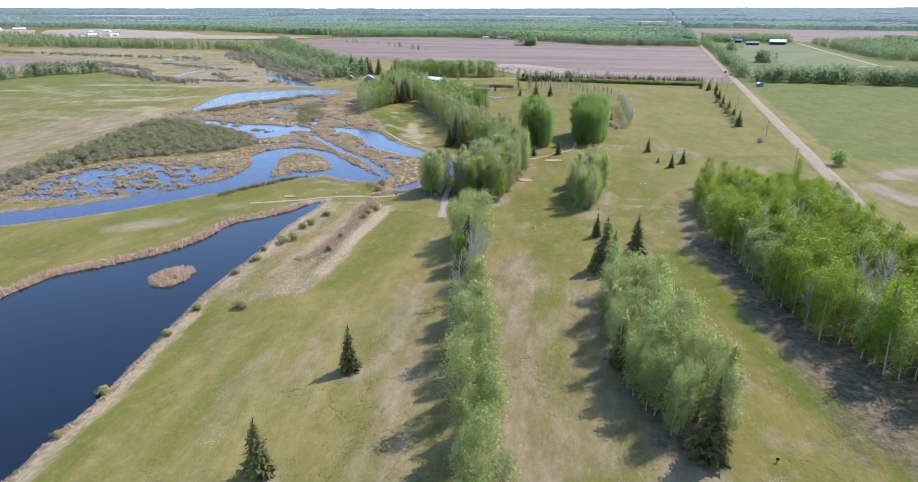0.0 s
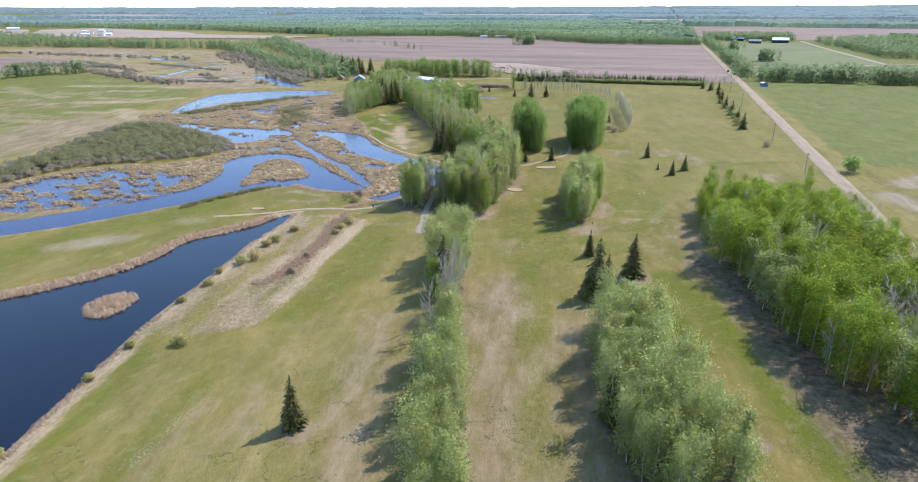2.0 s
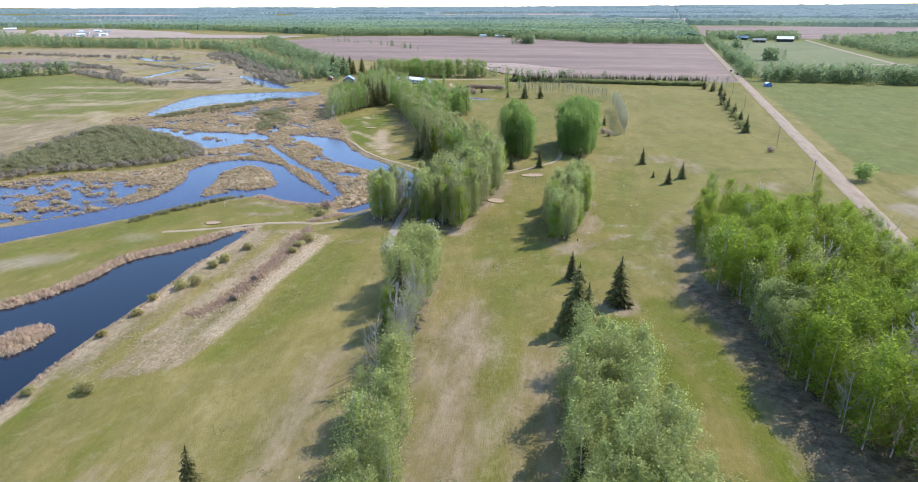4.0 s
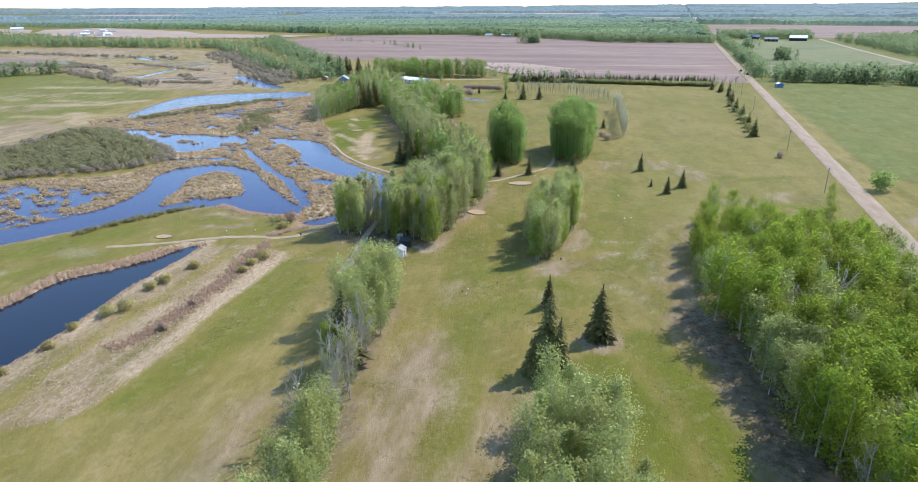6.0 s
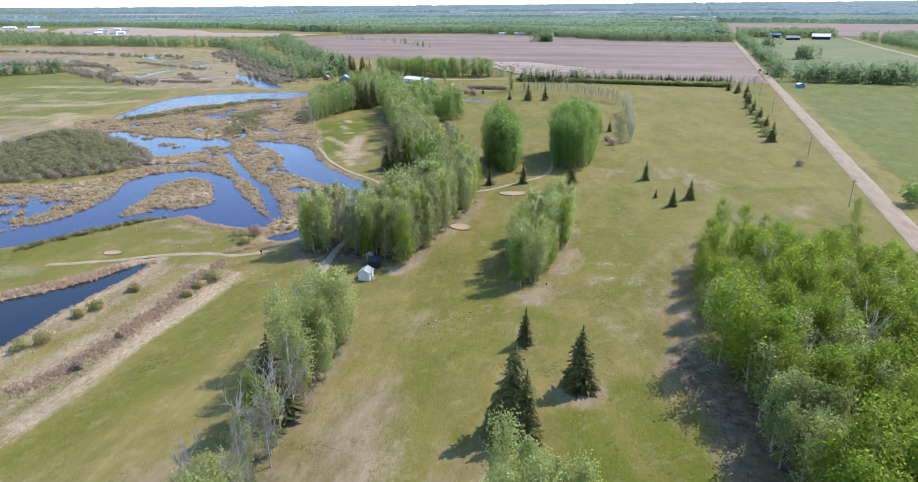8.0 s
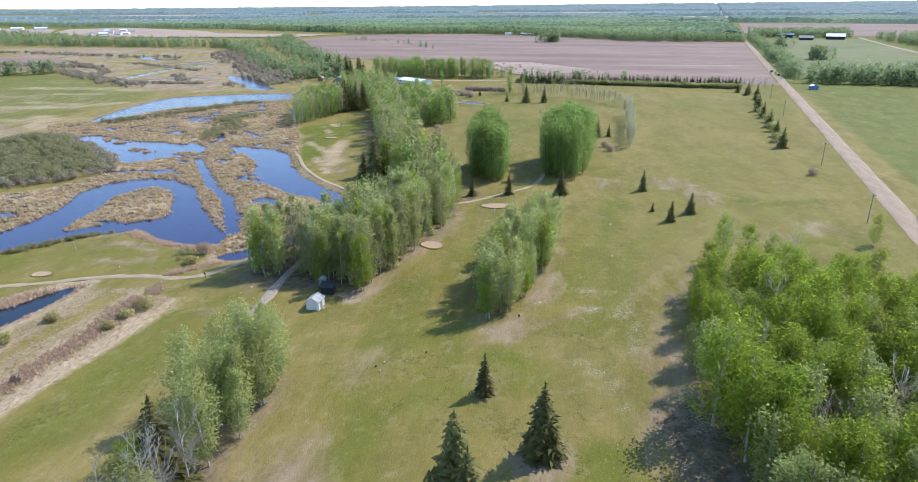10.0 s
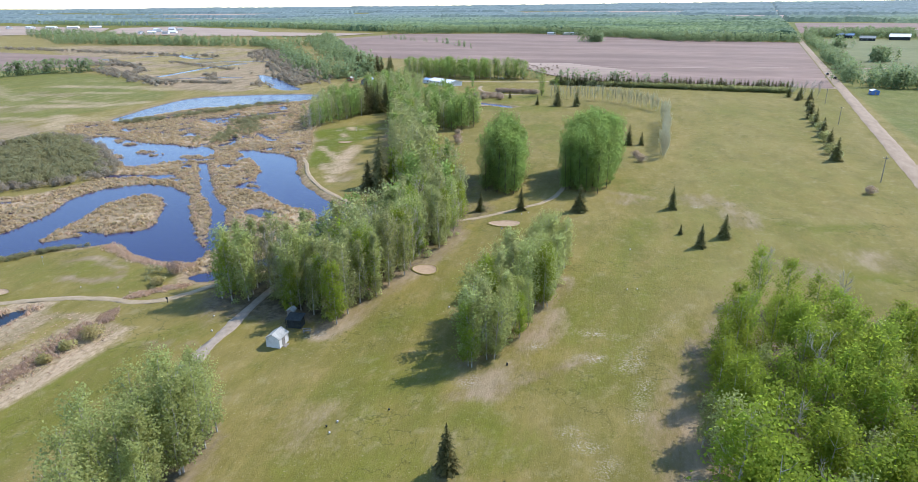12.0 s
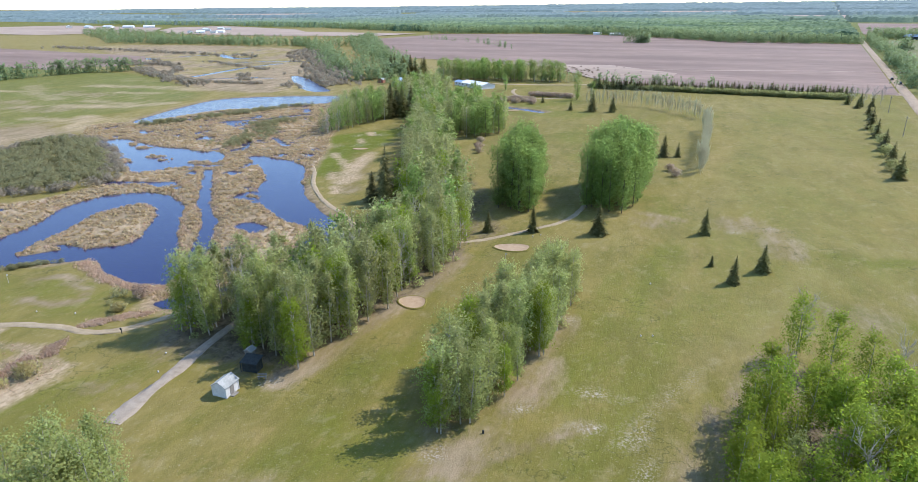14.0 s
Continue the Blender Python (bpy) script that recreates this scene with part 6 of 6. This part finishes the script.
def house(name, x, y, turn, w, d, eave, ridge, wall_mat, roof_mat, label, windows=2, door=True, zbase=0.0):
    root = new(name)
    root.matrix_basis = pose(x, y, float(ground_z(np.array([x]), np.array([y]))[0]) + zbase, 0, 0, turn)
    part("walls", walls(w, d, eave, ridge), wall_mat, root)
    part("roof", gable(w, d, eave, ridge, 0.2 if w < 5 else 0.45), roof_mat, root)
    if door:
        dr = part("door", boxed(-0.42, 0.42, -d / 2 - 0.05, -d / 2 + 0.02, 0.05, min(eave - 0.1, 2.0), bevel=0.01), GREY_WOOD if w < 5 else WHITE_WALL, root)
        part("handle", boxed(0.28, 0.34, -d / 2 - 0.10, -d / 2 - 0.05, 0.95, 1.05), DARK_WOOD, dr)
    for k in range(windows):
        yy = -d / 2 + d * (k + 0.5) / windows
        for sgn in (-1, 1):
            wn = part("window", boxed(*sorted((sgn * (w / 2 - 0.02), sgn * (w / 2 + 0.03))), yy - 0.7, yy + 0.7, eave * 0.38, eave * 0.80), WHITE_WALL, root)
            part("pane", boxed(*sorted((sgn * (w / 2 + 0.01), sgn * (w / 2 + 0.045))), yy - 0.6, yy + 0.6, eave * 0.42, eave * 0.76), GLASS_DARK, wn)
    return tagged(root, label, "building")


# white shed on the turf
shed = new("garden_shed")
shed.matrix_basis = pose(-51.05, 214.8, float(ground_z(np.array([-51.0]), np.array([214.8]))[0]), 0, 0, 6)
part("walls", walls(2.7, 3.0, 1.95, 2.75), WHITE_WALL, shed)
part("roof", gable(2.7, 3.0, 1.95, 2.75, 0.22, 0.07), ROOF_GREY, shed, "weathered grey shingle roof")
for sx in (-1.35, 1.35):
    for sy in (-1.5, 1.5):
        part("corner_board", boxed(sx - 0.06, sx + 0.06, sy - 0.06, sy + 0.06, 0.0, 1.93), WHITE_WALL, shed)
sdoor = part("door", boxed(1.352, 1.40, -0.55, 0.35, 0.06, 1.85, bevel=0.01), GREY_WOOD, shed, "weathered plank door")
part("handle", boxed(1.40, 1.44, 0.18, 0.23, 0.9, 1.05), DARK_WOOD, sdoor)
part("step", boxed(1.42, 2.1, -0.8, 0.6, 0.0, 0.14, bevel=0.02), GREY_WOOD, shed)
tagged(shed, "small white gabled shed with a grey shingle roof on turf", "shed")
# dark lean-to under the trees, with a pale privy behind it
hut = new("dark_hut")
hut.matrix_basis = pose(-52.0, 221.9, 0.0, 0, 0, 12) @ Matrix.Scale(0.82, 4)
part("walls", boxed(-1.7, 1.7, -1.2, 1.2, -0.1, 2.1, bevel=0.03), DARK_WOOD, hut)
_r = bmesh.new()
_v = [_r.verts.new(p) for p in ((-2.0, -1.6, 2.12), (2.0, -1.6, 2.12), (2.0, 1.5, 2.7), (-2.0, 1.5, 2.7), (-2.0, -1.6, 2.2), (2.0, -1.6, 2.2), (2.0, 1.5, 2.78), (-2.0, 1.5, 2.78))]
for _f in ((3, 2, 1, 0), (4, 5, 6, 7), (0, 1, 5, 4), (1, 2, 6, 5), (2, 3, 7, 6), (3, 0, 4, 7)):
    _r.faces.new([_v[i] for i in _f])
part("roof", _r, DARK_WOOD, hut)
for px in (-1.85, 1.85):
    part("post", boxed(px - 0.06, px + 0.06, -1.55, -1.43, -0.1, 2.12), DARK_WOOD, hut)
part("rail", boxed(-1.85, 1.85, -1.52, -1.46, 0.85, 0.95), DARK_WOOD, hut)
tagged(hut, "dark stained open-fronted hut under aspens", "hut")
house("privy", -54.6, 224.2, 10, 1.3, 1.3, 2.1, 2.5, GREY_WOOD, ROOF_GREY, "small weathered grey privy beneath the trees", windows=0)
bench = new("bench")
bench.matrix_basis = pose(-48.3, 220.2, 0.02, 0, 0, 25)
for bx in (-0.6, 0.6):
    part("leg", boxed(bx - 0.05, bx + 0.05, -0.2, 0.2, -0.05, 0.42), GREY_WOOD, bench)
part("seat", boxed(-0.8, 0.8, -0.22, 0.22, 0.42, 0.48, bevel=0.01), GREY_WOOD, bench)
part("backrest", boxed(-0.8, 0.8, 0.2, 0.25, 0.6, 0.9, bevel=0.01), GREY_WOOD, bench)
tagged(bench, "grey weathered wooden bench beside the hut", "bench")

# clubhouse and its neighbours
house("clubhouse", -180, 590, 62, 12, 26, 2.9, 4.3, WHITE_WALL, WHITE_ROOF, "long low white clubhouse with pale metal roof", windows=5)
house("club_annexe", -197, 598, 62, 7, 9, 2.6, 3.6, WHITE_WALL, BLUE_ROOF, "white annexe with a pale blue roof", windows=2)
house("blue_roofed_house", -240, 577, 20, 9, 11, 3.2, 5.8, GREY_WOOD, BLUE_ROOF, "house with a pale blue metal roof by the river", windows=2)
house("red_outbuilding", -264, 590, 10, 4, 5, 2.4, 3.4, RED_PAINT, ROOF_GREY, "small faded red outbuilding near the stream", windows=0)
house("blue_hut", 110, 626, 10, 4.5, 5.5, 2.6, 3.4, BLUE_PAINT, WHITE_ROOF, "small blue hut with a white roof beside a field", windows=1)
house("white_roofed_barn", 247, 1288, 80, 16, 26, 5.0, 9.0, DARK_WOOD, WHITE_ROOF, "big dark barn with a bright white roof", windows=0)
house("farmhouse", 202, 1262, 80, 10, 20, 4.0, 7.0, DARK_WOOD, ROOF_GREY, "dark farmhouse with a grey roof among trees", windows=3)
house("long_barn", 183, 1335, 75, 12, 24, 4.5, 7.5, DARK_WOOD, BLUE_ROOF, "long dark barn with a slate-blue roof", windows=0)
house("field_shed", -300, 1372, 85, 8, 14, 3.0, 4.5, WHITE_WALL, WHITE_ROOF, "white shed at the edge of distant woods", windows=0)
house("field_shed", -262, 1362, 85, 8, 26, 3.0, 4.5, WHITE_WALL, WHITE_ROOF, "long white shed at the edge of distant woods", windows=0)
for k, (hx, hy) in enumerate(((-1200, 1240), (-1305, 1385), (-1222, 1290), (-1300, 1430), (-1132, 1246), (-1142, 1275), (-1240, 1330), (-1180, 1252), (-1250, 1405))):
    house("farm_building", hx, hy, 70 + 9 * k, 8 + 2 * (k % 3), 13 + 4 * (k % 2), 3.6, 6.0, WHITE_WALL, WHITE_ROOF if k % 2 else ROOF_GREY, "white farm building in a distant yard", windows=0, zbase=0.3)
for k in range(5):
    house("farm_building", -1930 + 70 * k, 1440 + 14 * k, 60 + 20 * k, 14, 30, 4.0, 6.5, WHITE_WALL, WHITE_ROOF, "white farm building far to the west", windows=0, zbase=0.3)


# ---- cars on the road, poles and small course furniture ----
def car(x, y, turn, paint, label):
    root = new("car")
    root.matrix_basis = pose(x, y, 0.24, 0, 0, turn)
    bm = box(bmesh.new(), -0.92, 0.92, -2.5, 2.5, 0.42, 1.0, bevel=0.12)
    part("body", bm, paint, root)
    bm = box(bmesh.new(), -0.80, 0.80, -0.9, 1.1, 0.98, 1.72, bevel=0.18)
    cab = part("cab", bm, paint, root)
    part("windscreen", boxed(-0.68, 0.68, 1.02, 1.13, 1.12, 1.58), GLASS_DARK, cab)
    part("rear_window", boxed(-0.68, 0.68, -0.93, -0.85, 1.12, 1.58), GLASS_DARK, cab)
    for sx in (-0.88, 0.88):
        for sy in (-1.55, 1.55):
            w = bmesh.new()
            bmesh.ops.create_cone(w, cap_ends=True, segments=16, radius1=0.38, radius2=0.38, depth=0.24, matrix=Matrix.Translation((sx, sy, 0.38)) @ Matrix.Rotation(radians(90), 4, "Y"))
            wheel = part("wheel", w, RUBBER, root)
            r = bmesh.new()
            bmesh.ops.create_cone(r, cap_ends=True, segments=12, radius1=0.2, radius2=0.2, depth=0.26, matrix=Matrix.Translation((sx, sy, 0.38)) @ Matrix.Rotation(radians(90), 4, "Y"))
            part("rim", r, CAR_WHITE, wheel)
    for sx in (-0.65, 0.65):
        part("headlight", boxed(sx - 0.16, sx + 0.16, 2.46, 2.53, 0.68, 0.84), CAR_WHITE, root)
    return tagged(root, label, "car", "cars on the gravel road")


car(95.5, 742, 0, CAR_DARK, "dark pickup truck driving on the gravel road")
car(97.5, 712, 180, CAR_DARK, "dark car following along the gravel road")


def pole(x, y, h, label="grey wooden utility pole beside the road"):
    root = new("utility_pole")
    root.location = (x, y, float(ground_z(np.array([x]), np.array([y]))[0]))
    part("post", fill_mesh("post", *tube([(0, 0, -0.2, 0.15), (0, 0, h, 0.10)], 8), GREY_WOOD, smooth=True), None, root)
    part("crossarm", boxed(-0.9, 0.9, -0.06, 0.06, h - 0.75, h - 0.6), GREY_WOOD, root)
    for k in (-0.75, 0.0, 0.75):
        part("insulator", boxed(k - 0.05, k + 0.05, -0.05, 0.05, h - 0.6 if k else h, h - 0.4 if k else h + 0.2), CAR_WHITE, root)
    tagged(root, label, "pole", "utility poles")


for px, py in ((73, 309.5), (73.5, 381.5), (74.5, 498), (76, 570)):
    pole(px, py, 9.0)


def flag(x, y):
    root = new("golf_flag")
    root.location = (x, y, float(ground_z(np.array([x]), np.array([y]))[0]))
    part("stick", fill_mesh("stick", *tube([(0, 0, -0.1, 0.03), (0, 0, 2.3, 0.025)], 6), WHITE_WALL), None, root)
    part("pennant", boxed(0.02, 0.5, -0.01, 0.01, 1.95, 2.28), WHITE_WALL, root)
    tagged(root, "white golf flag on a thin pole on the green", "flag", "golf flags")


for px, py in ((-129, 225.5), (-146, 402), (-31, 285)):
    flag(px, py)


def post_sign(x, y, h=1.3):
    root = new("wooden_sign")
    root.location = (x, y, float(ground_z(np.array([x]), np.array([y]))[0]))
    part("post", boxed(-0.06, 0.06, -0.06, 0.06, -0.1, h), DARK_WOOD, root)
    part("board", boxed(-0.3, 0.3, -0.09, -0.05, h - 0.45, h, bevel=0.01), DARK_WOOD, root)
    tagged(root, "small dark wooden sign beside the cart path", "sign", "course signs")


post_sign(-84.0, 220.6)
post_sign(26.0, 94.5, 0.9)


def bin_thing(x, y):
    root = new("litter_bin")
    root.location = (x, y, float(ground_z(np.array([x]), np.array([y]))[0]))
    part("drum", fill_mesh("drum", *tube([(0, 0, -0.03, 0.19), (0, 0, 0.62, 0.20), (0, 0, 0.64, 0.17), (0, 0, 0.5, 0.16)], 14), DARK_WOOD, smooth=False), None, root)
    part("lid", fill_mesh("lid", *tube([(0, 0, 0.64, 0.21), (0, 0, 0.70, 0.18), (0, 0, 0.74, 0.02)], 14), DARK_WOOD), None, root)
    root.scale = (0.75, 0.75, 0.75)
    tagged(root, "small dark litter bin on worn turf", "bin", "litter bins")


bin_thing(-8.8, 223.2)


def marker(x, y, paint=WHITE_WALL, colour="white"):
    root = new("tee_marker")
    root.location = (x, y, float(ground_z(np.array([x]), np.array([y]))[0]))
    part("peg", boxed(-0.03, 0.03, -0.03, 0.03, -0.05, 0.12), WHITE_WALL, root)
    part("ball", fill_mesh("ball", *tube([(0, 0, 0.10, 0.02), (0, 0, 0.14, 0.13), (0, 0, 0.25, 0.16), (0, 0, 0.36, 0.13), (0, 0, 0.40, 0.02)], 10), paint, smooth=True), None, root)
    tagged(root, "small %s round tee marker on the turf" % colour, "marker", "tee markers")


for px, py in ((-70, 219), (-66, 214), (-100, 222), (-108, 219), (-31, 304), (-29.5, 306), (6, 262), (8, 263), (3, 287), (-27, 240)):
    marker(px, py)
for px, py in ((-21.7, 203.9), (-28.5, 196.8)):
    marker(px, py, DARK_WOOD, "dark")
for px, py in ((-27.2, 195.6), (-27.6, 198.4)):
    marker(px, py)
